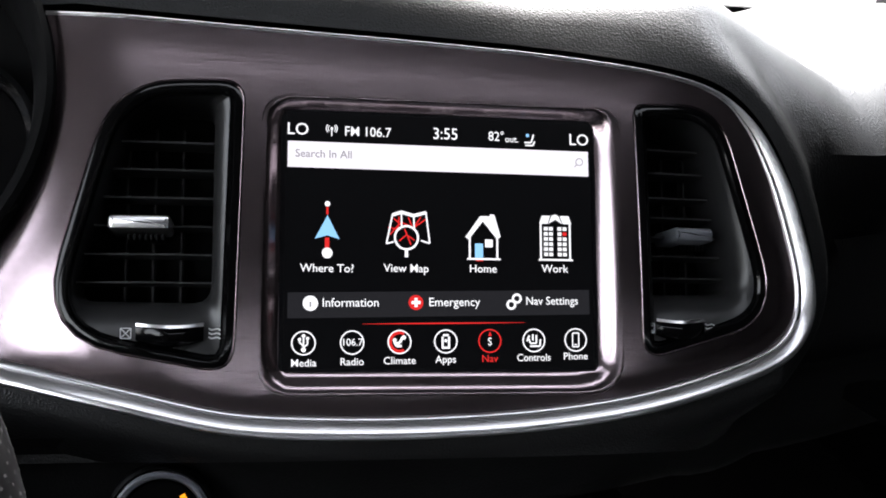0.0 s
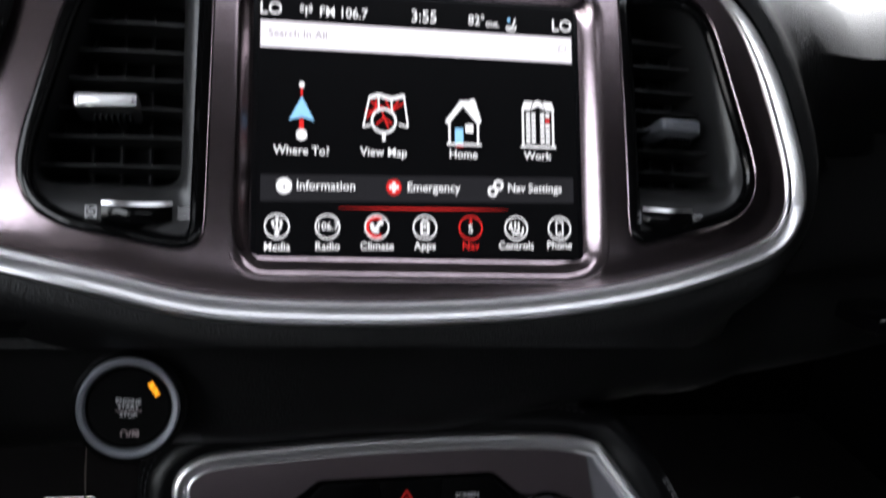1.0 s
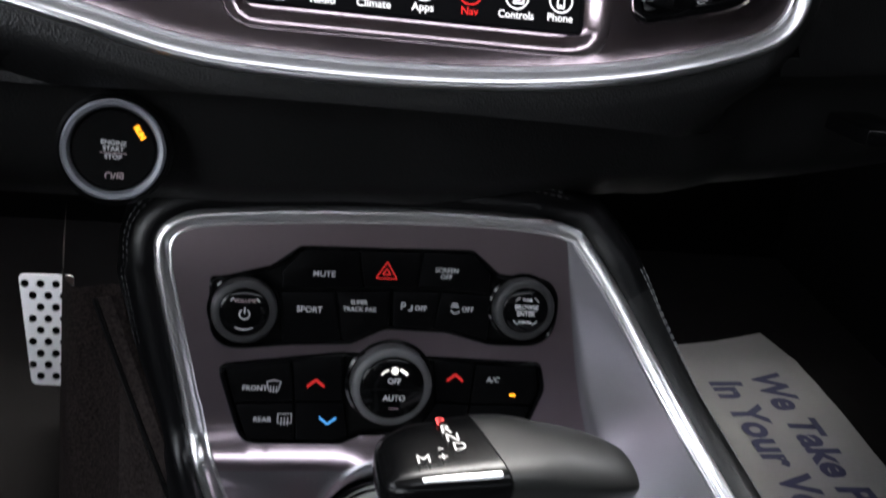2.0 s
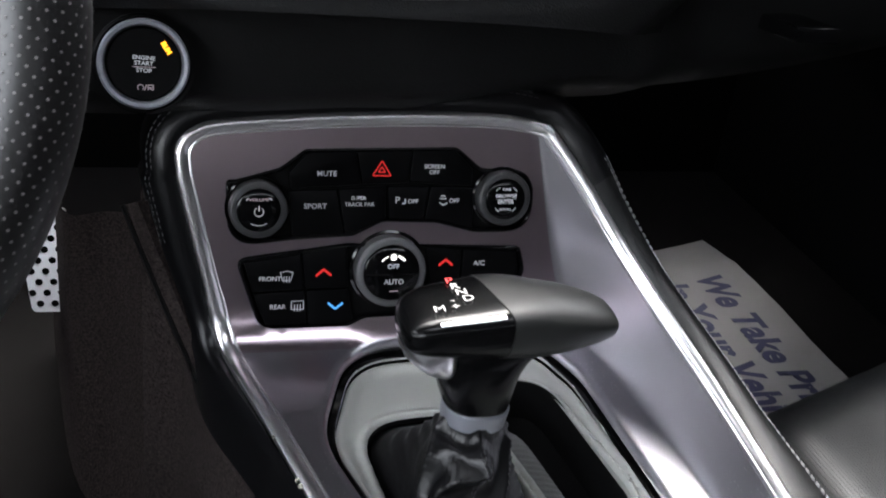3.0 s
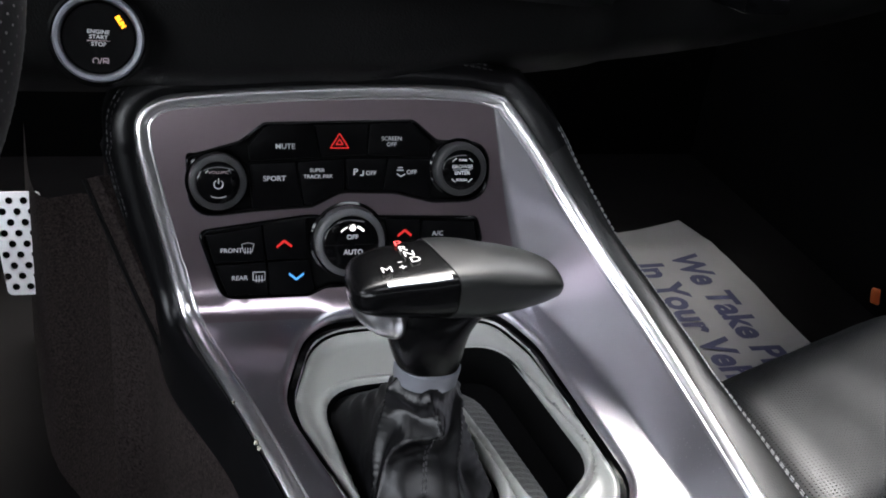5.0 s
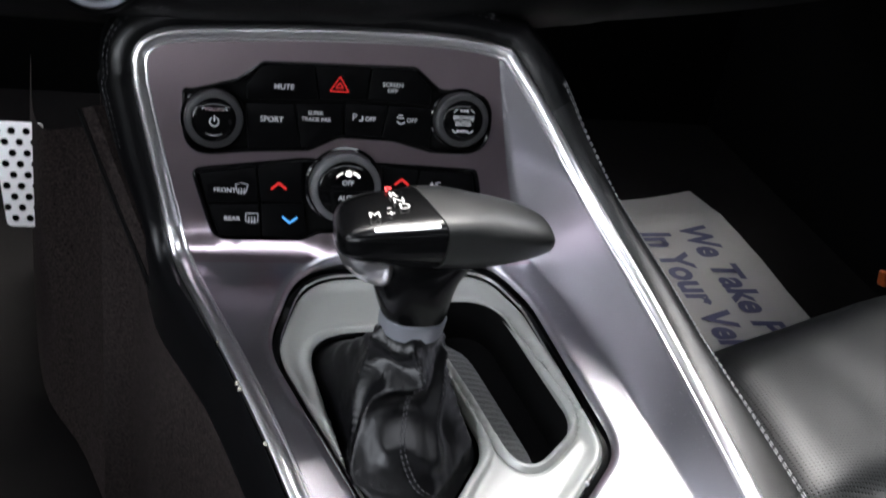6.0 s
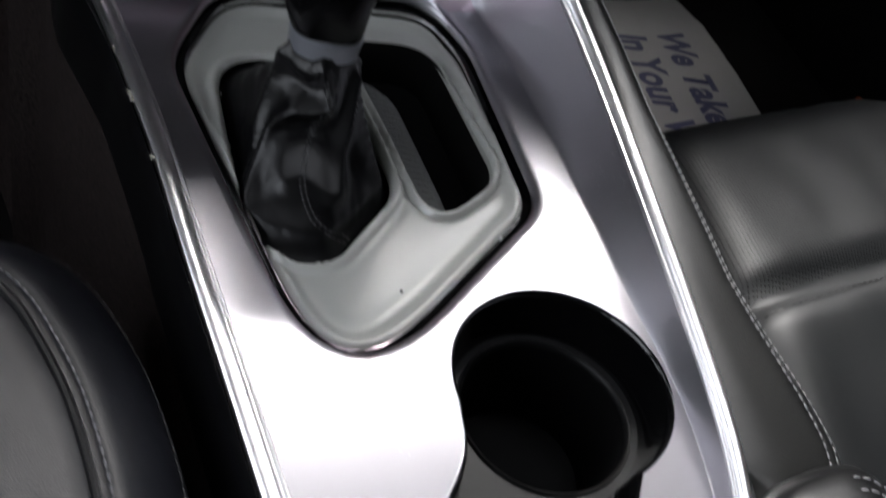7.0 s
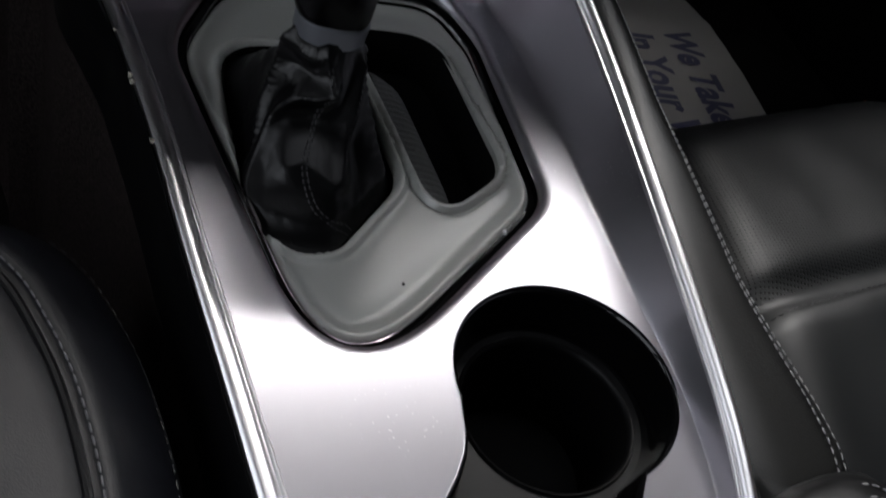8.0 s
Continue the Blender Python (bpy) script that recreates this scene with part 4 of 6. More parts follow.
fold_line = eased([Vector((spread(FOLD, s)[0], s)) for s in fold_s])
left_line = eased([Vector((spread(LEFT, s)[0], s)) for s in fold_s if s < 0.118])
top_line = smooth_line([(left_line[-1].x, left_line[-1].y), (-0.123, 0.130), (-0.112, 0.1405), (-0.09, 0.1445), (-0.03, 0.1490), (0.04, 0.1515), (0.09, 0.1505), (fold_line[-1].x, fold_line[-1].y)], 6)
deck_loop = left_line + top_line[1:-1] + fold_line[::-1]

# cups: two overlapping wells that share one opening
C1, R1, C2, R2 = Vector((0.1445, -0.3115)), 0.0567, Vector((0.098, -0.430)), 0.057


def arc_pts(c, r, a0, a1, n):
    return [c + r * Vector((math.cos(radians(a0 + (a1 - a0) * i / n)), math.sin(radians(a0 + (a1 - a0) * i / n)))) for i in range(n + 1)]


cup_loop = arc_pts(C1, R1, -62, 192, 44) + [Vector((0.0885, -0.333)), Vector((0.0884, -0.341)), Vector((0.0862, -0.352)), Vector((0.081, -0.364))] + arc_pts(C2, R2, 118, 384, 44)
PAD = rpoly([(-0.045, -0.095, 0.07), (-0.016, -0.013, 0.05), (0.124, -0.006, 0.035), (0.144, -0.052, 0.08), (0.161, -0.190, 0.042), (0.031, -0.333, 0.050)], 10)
KEYS1 = rpoly([(*on_plate(a, b), r * MM) for a, b, r in ((-100, 28, 16), (-72, 36, 8), (-56, 48.5, 8), (48, 51, 8), (66, 36.5, 8), (106, 36, 20), (106, -9, 20), (64, -9, 10), (36, -2, 12),
                                                         (-2, -1, 12), (-22, -11, 8), (-62, -13, 8), (-106, -18, 20), (-107, 28, 18))], 5)
KEYS2 = rpoly([(*on_plate(a, b), r * MM) for a, b, r in ((-101, -25, 7), (-26, -15.5, 3), (99, -19, 5), (104, -37, 12), (94, -66, 12), (-12, -70, 10), (-24, -76, 8), (-84, -76, 14))], 5)

con = thing("centre_console", (0.05, 0.25, ZF), "centre console with brushed metal top, chrome edges and black leather sides", "console")
bm = sheet(deck_loop, [offset(PAD, -0.006), cup_loop, KEYS1, KEYS2], 0.010, lambda x, s: console(x, s), g=lambda x, s: console(x, s, -0.006))
pad_edge = [even(offset(PAD, d), 140) for d in (-0.0062, -0.0045, -0.0026, -0.0012, -0.0002, 0.0002)]
loft([[console(p.x, p.y, h) for p in lp] for lp, h in zip(pad_edge, (0.0, -0.00025, -0.0009, -0.0019, -0.0035, -0.008))], bm=bm)
rows = []
ridge_at = eased([Vector(spread(RIDGE, s)) for s in fold_s])
for p_i, p in enumerate(fold_line):
    a = console(p.x, p.y)
    b = ridge_at[p_i]
    d = (b - a)
    nn = out_of(p.y)
    side = Vector((1, 0, 0))
    run, rise = d.dot(side), d.dot(nn)
    along = d - side * run - nn * rise
    row = []
    crisp = max(0.0, min(1.0, p.y / 0.05))
    for i in range(25):
        t = (i / 24) ** 1.8
        slow = 1.35 * t * t - 0.35 * t ** 3 if rise > 0 else t
        quick = (t * t / 0.36 if t < 0.18 else t - 0.09) / 0.91
        row.append(a + side * run * t + nn * rise * (slow + (quick - slow) * crisp) + along * t)
    rows.append(row)
loft(rows, False, False, bm)
bmesh.ops.remove_doubles(bm, verts=bm.verts, dist=0.00005)
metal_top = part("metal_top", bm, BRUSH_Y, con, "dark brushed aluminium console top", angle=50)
metal_top.data.materials.append(SHADEDMETAL)
for f in metal_top.data.polygons:      # the upright plate and the side wall have their shade put into the metal's colour
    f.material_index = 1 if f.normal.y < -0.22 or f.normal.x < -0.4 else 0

rail_normal = [Vector((-0.35, -0.15 - 0.5 * max(0, min(1, (s + 0.02) / 0.1)), 1)).normalized() if s < 0.09 else Vector((-0.2, -1, 0.45)).normalized() for s in fold_s]
CTRIM = [(-4.2, -3), (-4.0, 0.2), (-3.5, 0.6), (-2.9, 0.5), (-2.5, 0.2), (-1.8, 0.9), (-0.6, 1.7), (1.0, 2.0), (2.6, 1.7), (3.7, 0.6), (4.2, -3)]
edge_path = [console(p.x, p.y) for p in left_line + top_line[1:-1]] + ridge_at[::-1]
edge_norm = [out_of(p.y) for p in left_line + top_line[1:-1]] + rail_normal[::-1]
for _ in range(3):
    edge_norm = [edge_norm[0]] + [(edge_norm[i - 1] + edge_norm[i] * 2 + edge_norm[i + 1]).normalized() for i in range(1, len(edge_norm) - 1)] + [edge_norm[-1]]
part("bright_edge", sweep(edge_path, [(-a * MM, b * MM) for a, b in CTRIM], lambda i: edge_norm[i], closed_profile=False, scale=lambda i: 1.5 if i < len(left_line) - 12 else 1.3 - 0.25 * max(0.0, min(1.0, (i - len(left_line) - 60) / 50))), SATIN, con, "satin chrome double edge strip")

# dried dirt along the outer side of the edge strip
random.seed(5)
for k in (53.2, 59.4, 60.1, 65.3):
    q = edge_path[int(k)].lerp(edge_path[int(k) + 1], k % 1) + Vector((-0.0062 - 0.001 * random.random(), 0, 0.0006))
    cb = bmesh.new()
    bmesh.ops.create_icosphere(cb, subdivisions=2, radius=0.0009 + 0.0006 * random.random())
    for w in cb.verts:
        w.co = q + w.co * (1 + 0.5 * noise.noise(w.co * 900 + q * 50))
    single("crumb", cb, DIRT, "dried pale dirt stuck to the chrome edge strip", "crumb", "dirt on the edge strip")

# leather-wrapped body outside the bright edge
line = edge_path
rings = []
ln, lt = len(left_line), len(left_line) + len(top_line) - 2
for i, p in enumerate(line):
    t = (line[min(i + 1, len(line) - 1)] - line[max(i - 1, 0)]).normalized()
    nn = edge_norm[i]
    s = -(t.cross(nn)).normalized()
    if i < ln:
        k = max(0.0, min(1.0, (left_line[i].y + 0.10) / 0.16))
        wide = 0.001 + 0.016 * k
        row = [p + s * 0.005 - nn * 0.003, p + s * 0.007 - nn * 0.0015, p + s * (0.007 + wide * 0.5) + nn * 0.0005 * k, p + s * (0.008 + wide * 0.85) - nn * (0.004 + 0.004 * k), p + s * (0.010 + wide) - nn * 0.014,
               p + s * (0.012 + wide) - nn * 0.05]
    elif i < lt:
        row = [p + s * 0.004 - nn * 0.001, p + s * 0.006, p + s * 0.012 + nn * 0.0005, p + s * 0.020 - nn * 0.003, p + s * 0.025 - nn * 0.014, p + s * 0.026 - nn * 0.05]
    else:
        q = fold_s[::-1][i - lt]
        k = max(0.0, min(1.0, (q - 0.02) / 0.10))
        wide = 0.019 + 0.016 * max(0.0, min(1.0, (-0.12 - q) / 0.2))
        wide += 0.021 * max(0.0, min(1.0, (-0.25 - q) / 0.095)) ** 1.2
        dip = 0.0085 * max(0.0, min(1.0, (-0.10 - q) / 0.18))
        cut = max(0.0, min(1.0, (-0.368 - q) / 0.006))
        wide -= cut * (wide - 0.006)
        low = 0.016 * cut
        flat = (Vector((0.04, -0.10, 1)).normalized() * (1 - k) + nn * k).normalized()
        s = -(t.cross(flat)).normalized()
        nn = flat
        row = [p + s * 0.004 - nn * 0.002, p + s * 0.006 + nn * 0.0005, p + s * (0.007 + wide * 0.42) + nn * (0.0015 - dip - low), p + s * (0.007 + wide * 0.82) + nn * (0.0012 - low), p + s * (0.008 + wide) - nn * (0.006 + low), p + s * (0.010 + wide) - nn * 0.05]
    rings.append(row)
rail_end = lt + sum(1 for q in fold_s if q > -0.366)
part("leather_surround", loft(rings[:lt + 9], False), LEATHER, con, "black leather round the control plate", angle=80)
part("leather_rail", loft(rings[lt + 8:], False), RAILSKIN, con, "black leather rail beside the metal top", angle=80)
bm = stitches([r[3].lerp(r[2], 0.08) + Vector((0, 0, 0.0009)) for r in rings[lt + 6:rail_end]], Vector((0.3, -0.1, 0.95)), bm=None)
stitches([r[3].lerp(r[4], 0.30) + Vector((0.0006, 0, 0.0009)) for r in rings[lt + 6:rail_end]], Vector((0.6, -0.1, 0.8)), bm=bm)
part("stitching", bm, THREAD, con, "double row of grey stitching")
seam_idx = range(ln - 7, lt)
bm = stitches([rings[i][3] for i in seam_idx], PLATE.w, 0.0032, 0.0016, 0.0008)
stitches([rings[i][3].lerp(rings[i][4], 0.5) + PLATE.w * 0.001 for i in seam_idx], PLATE.w, 0.0032, 0.0016, 0.0008, bm=bm)
part("dark_stitching", bm, THREADDARK, con, "dark stitching round the control plate")
# side skirts down to the floor
side = []
for i in range(0, len(rings), 2):
    q = rings[i][5]
    side.append([q, q.lerp(Vector((q.x, q.y, ZF)), 0.5), Vector((q.x, q.y, ZF))])
part("side_skirt", loft(side, False), SKIRTCARPET, con, "charcoal carpet console side")

# pad insert with the gear lever well, tray and boot opening
PADU = [Vector((p.x - 0.1, p.y - S_DECK)) for p in PAD]          # in deck datum
pad = thing("shifter_pad", DECK(0.0, 0.0, -0.01), "grey soft plastic shifter surround set in the console top", "shifter surround")
TRAY = rpoly([(-0.0380, 0.195, 0.014), (0.0195, 0.198, 0.03), (0.0435, 0.0755, 0.034), (-0.0035, 0.0322, 0.017)], 12)
BOOT = rpoly([(-0.1195, 0.1650, 0.034), (-0.0430, 0.1700, 0.03), (-0.0205, 0.0590, 0.035), (-0.0660, -0.0030, 0.032), (-0.1035, 0.0150, 0.022)], 8)


PAD_PTS, TRAY_PTS, BOOT_PTS = (np.array([(p.x, p.y) for p in dense(lp, 0.004)]) for lp in (PADU, TRAY, BOOT))
EDGE_LIFT = [(0.0, -0.0015), (0.0052, -0.0012), (0.0070, 0.0019), (0.0092, 0.0022), (0.0130, 0.0003), (0.0165, -0.0010), (0.026, 0.0)]
TRAY_LIFT = [(0.0, -0.0008), (0.0012, 0.0014), (0.0030, 0.0016), (0.0044, -0.0006), (0.0056, -0.0026), (0.0070, -0.0004), (0.0090, 0.0)]
BOOT_LIFT = [(0.0, -0.0040), (0.0013, -0.0004), (0.003, 0.0013), (0.0050, 0.0012), (0.0080, -0.0009), (0.012, 0.0)]


def away(pts, u, v):
    return math.sqrt(float(np.min((pts[:, 0] - u) ** 2 + (pts[:, 1] - v) ** 2)))


def pad_w(u, v):
    """Relief of the pad: rounded rim and shallow valley at its edge, lips round the two openings."""
    return (-0.0078 - 0.006 * max(0.0, min(1.0, (v - 0.10) / 0.10)) + spread(EDGE_LIFT, away(PAD_PTS, u, v))[0]
            + spread(TRAY_LIFT, away(TRAY_PTS, u, v))[0] + spread(BOOT_LIFT, away(BOOT_PTS, u, v))[0])


pad_in = offset(PADU, 0.0060)
PAD_ROWS = [dense(offset(lp, d), 0.003) for lp, sg in ((PADU, 1), (TRAY, -1), (BOOT, -1)) for d in ((0.0072, 0.0092, 0.0115, 0.014, 0.0175) if sg > 0 else (-0.0013, -0.0030, -0.0044, -0.0056, -0.0070, -0.0090))]
part("pad", sheet(pad_in, [TRAY, BOOT], 0.0040, lambda u, v: DECK(u, v, pad_w(u, v)), g=lambda u, v: DECK(u, v, -0.026), rows=PAD_ROWS), RUBBER, pad, "soft grey pad", angle=60)
part("gap", loft([[DECK(p.x, p.y, -0.006) for p in even(offset(PADU, 0.0001), 140)], [DECK(p.x, p.y, -0.0095) for p in even(offset(PADU, 0.001), 140)], [DECK(p.x, p.y, -0.0105) for p in even(offset(PADU, 0.0064), 140)]]), GLOSS, pad, "gloss black gap line")
part("bright_line", sweep([DECK(p.x, p.y, -0.0082) for p in even(offset(PADU, 0.0054), 140)], [(-0.5 * MM, -2 * MM), (-0.4 * MM, 0), (0, 0.4 * MM), (0.4 * MM, 0), (0.5 * MM, -2 * MM)], DECK.w, closed=True, closed_profile=False), CHROME, pad, "thin polished line")
tr1 = even(offset(TRAY, 0.004), 90)
part("tray", loft([[DECK(p.x, p.y, -0.012) for p in even(offset(TRAY, -0.0006), 90)], [DECK(p.x, p.y, -0.018) for p in even(offset(TRAY, 0.0012), 90)],
                   [DECK(p.x, p.y, -0.042) for p in tr1], [DECK(p.x * 0.3, 0.1 + (p.y - 0.1) * 0.3, -0.043) for p in tr1]]), DEEP, pad, "black coin tray", angle=60)
mat_rows = []
for i in range(46):
    t = i / 45
    y = 0.160 - 0.116 * t
    x0, x1 = span_at(TRAY, y)
    wide = 0.0165 * math.sqrt(max(0.03, 1 - abs(2 * t - 1) ** 8))
    rib = 0.0005 * (i % 2)
    mat_rows.append([DECK(x0 + 0.0030, y, -0.030), DECK(x0 + 0.0034, y, -0.0165 + rib), DECK(x0 + 0.0034 + wide * 0.6, y, -0.0180 + rib), DECK(x0 + 0.0034 + wide, y, -0.0205 + rib), DECK(x0 + 0.004 + wide, y, -0.040)])
part("tray_mat", loft(mat_rows, False), STRIP, pad, "ribbed grey rubber strip", angle=20)
part("boot_well", loft([[DECK(p.x, p.y, -0.0135) for p in even(offset(BOOT, -0.0004), 90)], [DECK(p.x, p.y, -0.018) for p in even(offset(BOOT, 0.0015), 90)], [DECK(p.x, p.y, -0.026) for p in even(offset(BOOT, 0.003), 90)],
                       [DECK(-0.065 + (p.x + 0.065) * 0.3, 0.09 + (p.y - 0.09) * 0.3, -0.027) for p in even(offset(BOOT, 0.003), 90)]]), GLOSS, pad, "gloss black well under the gaiter", angle=60)
for nm, u, v, r, mt, lb in (("crumb", -0.028, -0.014, 0.0009, DEEP, "tiny dark crumb lying on the grey shifter pad"), ("crumb", 0.0335, 0.0275, 0.0016, PRINT, "tiny white crumb lying on the grey shifter pad")):
    cb = bmesh.new()
    bmesh.ops.create_icosphere(cb, subdivisions=1, radius=r, matrix=Matrix.Translation(DECK(u, v, pad_w(u, v) + r * 0.5)))
    single(nm, cb, mt, lb, "crumb")

# ---- gear lever ----
gear = thing("gear_lever", (0.04, 0.285, 0.30), "black automatic gear lever with a leather gaiter and silver collar", "gear lever")
collar_c = Vector((0.0295, 0.291, 0.3685))
axis = Vector((0.10, 0.05, 1)).normalized()
rings = []
N = 200
base = [DECK(p.x, p.y, -0.0165) for p in even(offset(BOOT, 0.0026), N)]
base_c = Vector((0.033, 0.272, 0.28))
ang = []
for p in base:
    d = p - base_c
    ang.append(math.degrees(math.atan2(d.y, d.x)))
# each fold: its crest as (angle, height on the sleeve), its rise and its width in millimetres
FOLDS = [([(196, 0.97), (190, 0.80), (189, 0.58), (194, 0.40), (206, 0.20), (214, 0.06)], 7.0, 5.0), ([(279, 0.76), (262, 0.72), (240, 0.68), (220, 0.56), (214, 0.42), (217, 0.26), (228, 0.10)], 7.5, 4.6),
         ([(330, 0.86), (320, 0.72), (302, 0.55), (290, 0.40), (287, 0.33)], 6.0, 4.2), ([(352, 0.92), (350, 0.60), (344, 0.25), (338, 0.08)], 4.0, 6.0),
         ([(266, 0.94), (276, 0.84), (279, 0.76)], 3.2, 3.6), ([(200, 0.90), (232, 0.885), (258, 0.90)], 2.2, 3.4), ([(246, 0.36), (258, 0.40), (272, 0.36), (287, 0.28)], 3.6, 5.0),
         ([(225, 0.12), (262, 0.17), (310, 0.15)], 3.5, 9.0), ([(40, 0.1), (55, 0.9)], 5.0, 6.0), ([(110, 0.1), (120, 0.9)], 5.0, 6.0)]
# hollows between them: angle, height, half widths, depth in millimetres
HOLLOWS = [(258, 0.54, 30, 0.13, 9.0), (232, 0.79, 26, 0.055, 4.5), (205, 0.30, 14, 0.20, 4.0), (312, 0.38, 16, 0.14, 4.0)]
FOLDS = [(np.array(smooth_line([(p[0] * 0.55, p[1] * 95, 0) for p in line], 5))[:, :2], rise, wide) for line, rise, wide in FOLDS]


def gaiter_at(a, p, t):
    c = Vector((math.cos(radians(a)), math.sin(radians(a)), 0))
    q = collar_c + (c - axis * c.dot(axis)) * 0.0180 - axis * 0.004
    pos = p.lerp(q, 1 - (1 - t) ** 1.75)
    pos.z = p.z + (q.z - p.z) * t ** 1.12
    out = 2.0 * math.sin(math.pi * min(1, t * 1.3))
    turn = a % 360
    for line, rise, wide in FOLDS:
        d = math.sqrt(float(np.min((line[:, 0] - turn * 0.55) ** 2 + (line[:, 1] - t * 95) ** 2)))
        out += rise * math.exp(-(d / wide) ** 1.35)
    for a0, t0, wa, wt, deep in HOLLOWS:
        out -= deep * math.exp(-((turn - a0) / wa) ** 2 - ((t - t0) / wt) ** 2)
    out += 0.5 * noise.noise(Vector((c.x * 2.5, c.y * 2.5, t * 6))) + 0.25 * noise.noise(Vector((c.x * 9, c.y * 9, t * 20)))
    return pos + c * out * MM * min(1.0, t / 0.16) * min(1.0, (1 - t) / 0.07)


for k in range(61):
    t = k / 60
    rings.append([gaiter_at(a, p, t) for a, p in zip(ang, base)])
gaiter = part("gaiter", loft(rings), LEATHER, gear, "creased black leather gaiter", angle=180)
SEAM = [(0.02, 290), (0.12, 280), (0.22, 268), (0.34, 260), (0.44, 258), (0.60, 264), (0.76, 277), (0.92, 268)]
for off in (-2.2, 2.2):
    pts = []
    for k in range(1, 55):
        a = spread(SEAM, k / 60)[0] + off
        i = min(range(N), key=lambda j: abs((ang[j] - a + 180) % 360 - 180))
        pts.append(rings[k][i])
    pts = smooth_line(pts[::4], 4)
    part("seam", stitches(pts, lambda k: Vector((0, -0.7, 0.7)), 0.0026, 0.0010, 0.0009), THREADDARK, gaiter, "sewn seam")


def slab(c, rx, ry, z, n=40, e=2.6, tilt=0.0, lift=0.0):
    out = []
    for i in range(n):
        a = 2 * math.pi * i / n
        ca, sa = math.cos(a), math.sin(a)
        x = math.copysign(abs(ca) ** (2 / e), ca) * rx
        y = math.copysign(abs(sa) ** (2 / e), sa) * ry
        out.append(Vector((c[0] + x, c[1] + y, z + tilt * x + lift * y)))
    return out


cz = collar_c.z
part("collar", loft([slab((0.0290, 0.291), 0.0170, 0.0165, cz - 0.008, e=2.2, tilt=-0.05), slab((0.0290, 0.291), 0.0186, 0.0180, cz - 0.0065, e=2.2, tilt=-0.05), slab((0.0298, 0.291), 0.0193, 0.0184, cz + 0.0035, e=2.2, tilt=-0.05),
                     slab((0.0298, 0.291), 0.0180, 0.0172, cz + 0.005, e=2.2, tilt=-0.05)]), SILVER, gear, "silver collar")
STEMBLACK = material("gloss_black_stem", (0.0025, 0.0025, 0.0027), 0.20, 0, 0.2, 400, spec=0.16)
GRIPSKIN = material("satin_black_grip", (0.013, 0.0135, 0.013), 0.42, 0, 0.3, 900, spec=0.32)


def stem_ring(x0, x1, yc, ry, z, e=2.4, tilt=0.0):
    return slab(((x0 + x1) / 2, yc), (x1 - x0) / 2, ry, z, e=e, tilt=tilt)


stem = [stem_ring(*q) for q in ((0.0115, 0.0475, 0.291, 0.0168, 0.3715), (0.0090, 0.0485, 0.291, 0.0176, 0.3760), (0.0065, 0.0490, 0.2905, 0.0184, 0.3825), (0.0040, 0.0495, 0.290, 0.0190, 0.3900),
                                (0.0020, 0.0515, 0.290, 0.0193, 0.3980), (0.0010, 0.0555, 0.290, 0.0192, 0.4055), (0.0005, 0.0620, 0.2905, 0.0186, 0.4115, 2.4, 0.02), (0.0005, 0.0720, 0.2910, 0.0175, 0.4165, 2.4, 0.03), (0.0010, 0.0840, 0.2910, 0.0150, 0.4215, 2.4, 0.03))]
part("stem", loft(stem, caps=True), STEMBLACK, gear, "black lever stem", angle=70)
# T-shaped grip: x, depth of its front and back half, bottom and top; gloss black head, satin handle beyond a slanting seam
GRIP_AT = [(-0.0230, 0.008, 0.008, 0.4250, 0.4310), (-0.0215, 0.0150, 0.0150, 0.4215, 0.4345), (-0.0170, 0.0195, 0.0200, 0.4180, 0.4383), (-0.0045, 0.0225, 0.0240, 0.4155, 0.4422), (0.0125, 0.0235, 0.0262, 0.4140, 0.4446),
           (0.0315, 0.0240, 0.0272, 0.4125, 0.4470), (0.0475, 0.0236, 0.0266, 0.4115, 0.4476), (0.0615, 0.0228, 0.0250, 0.4132, 0.4464), (0.0735, 0.0212, 0.0225, 0.4155, 0.4440), (0.0835, 0.0190, 0.0195, 0.4180, 0.4413),
           (0.0920, 0.0155, 0.0155, 0.4208, 0.4382), (0.0965, 0.0115, 0.0115, 0.4228, 0.4350), (0.0980, 0.004, 0.004, 0.4255, 0.4305)]
SEAM_X, SLANT = 0.0262, 0.24


def grip_ring(x, crisp, grow=0.0, n=64):
    front, back, z0, z1 = spread(GRIP_AT, x)
    shear = SLANT * max(0.0, min(1.0, (x + 0.023) / 0.04 if x < SEAM_X else (0.075 - x) / 0.045))
    zm = z0 + (z1 - z0) * (0.56 + 0.16 * max(0.0, min(1.0, (x - 0.01) / 0.03)))
    out = []
    for i in range(n):
        a = 2 * math.pi * i / n
        ca, sa = math.cos(a), math.sin(a)
        e = crisp if sa > 0 else 2.2
        y = math.copysign(abs(ca) ** (2 / e), ca) * ((front if ca < 0 else back) + grow)
        z = math.copysign(abs(sa) ** (2 / e), sa) * (z1 - zm + grow if sa > 0 else zm - z0 + grow)
        out.append(Vector((x - shear * y, 0.283 + y, zm + z)))
    return out


def mixed(a, b, n):
    return [a + (b - a) * i / n for i in range(n + 1)]


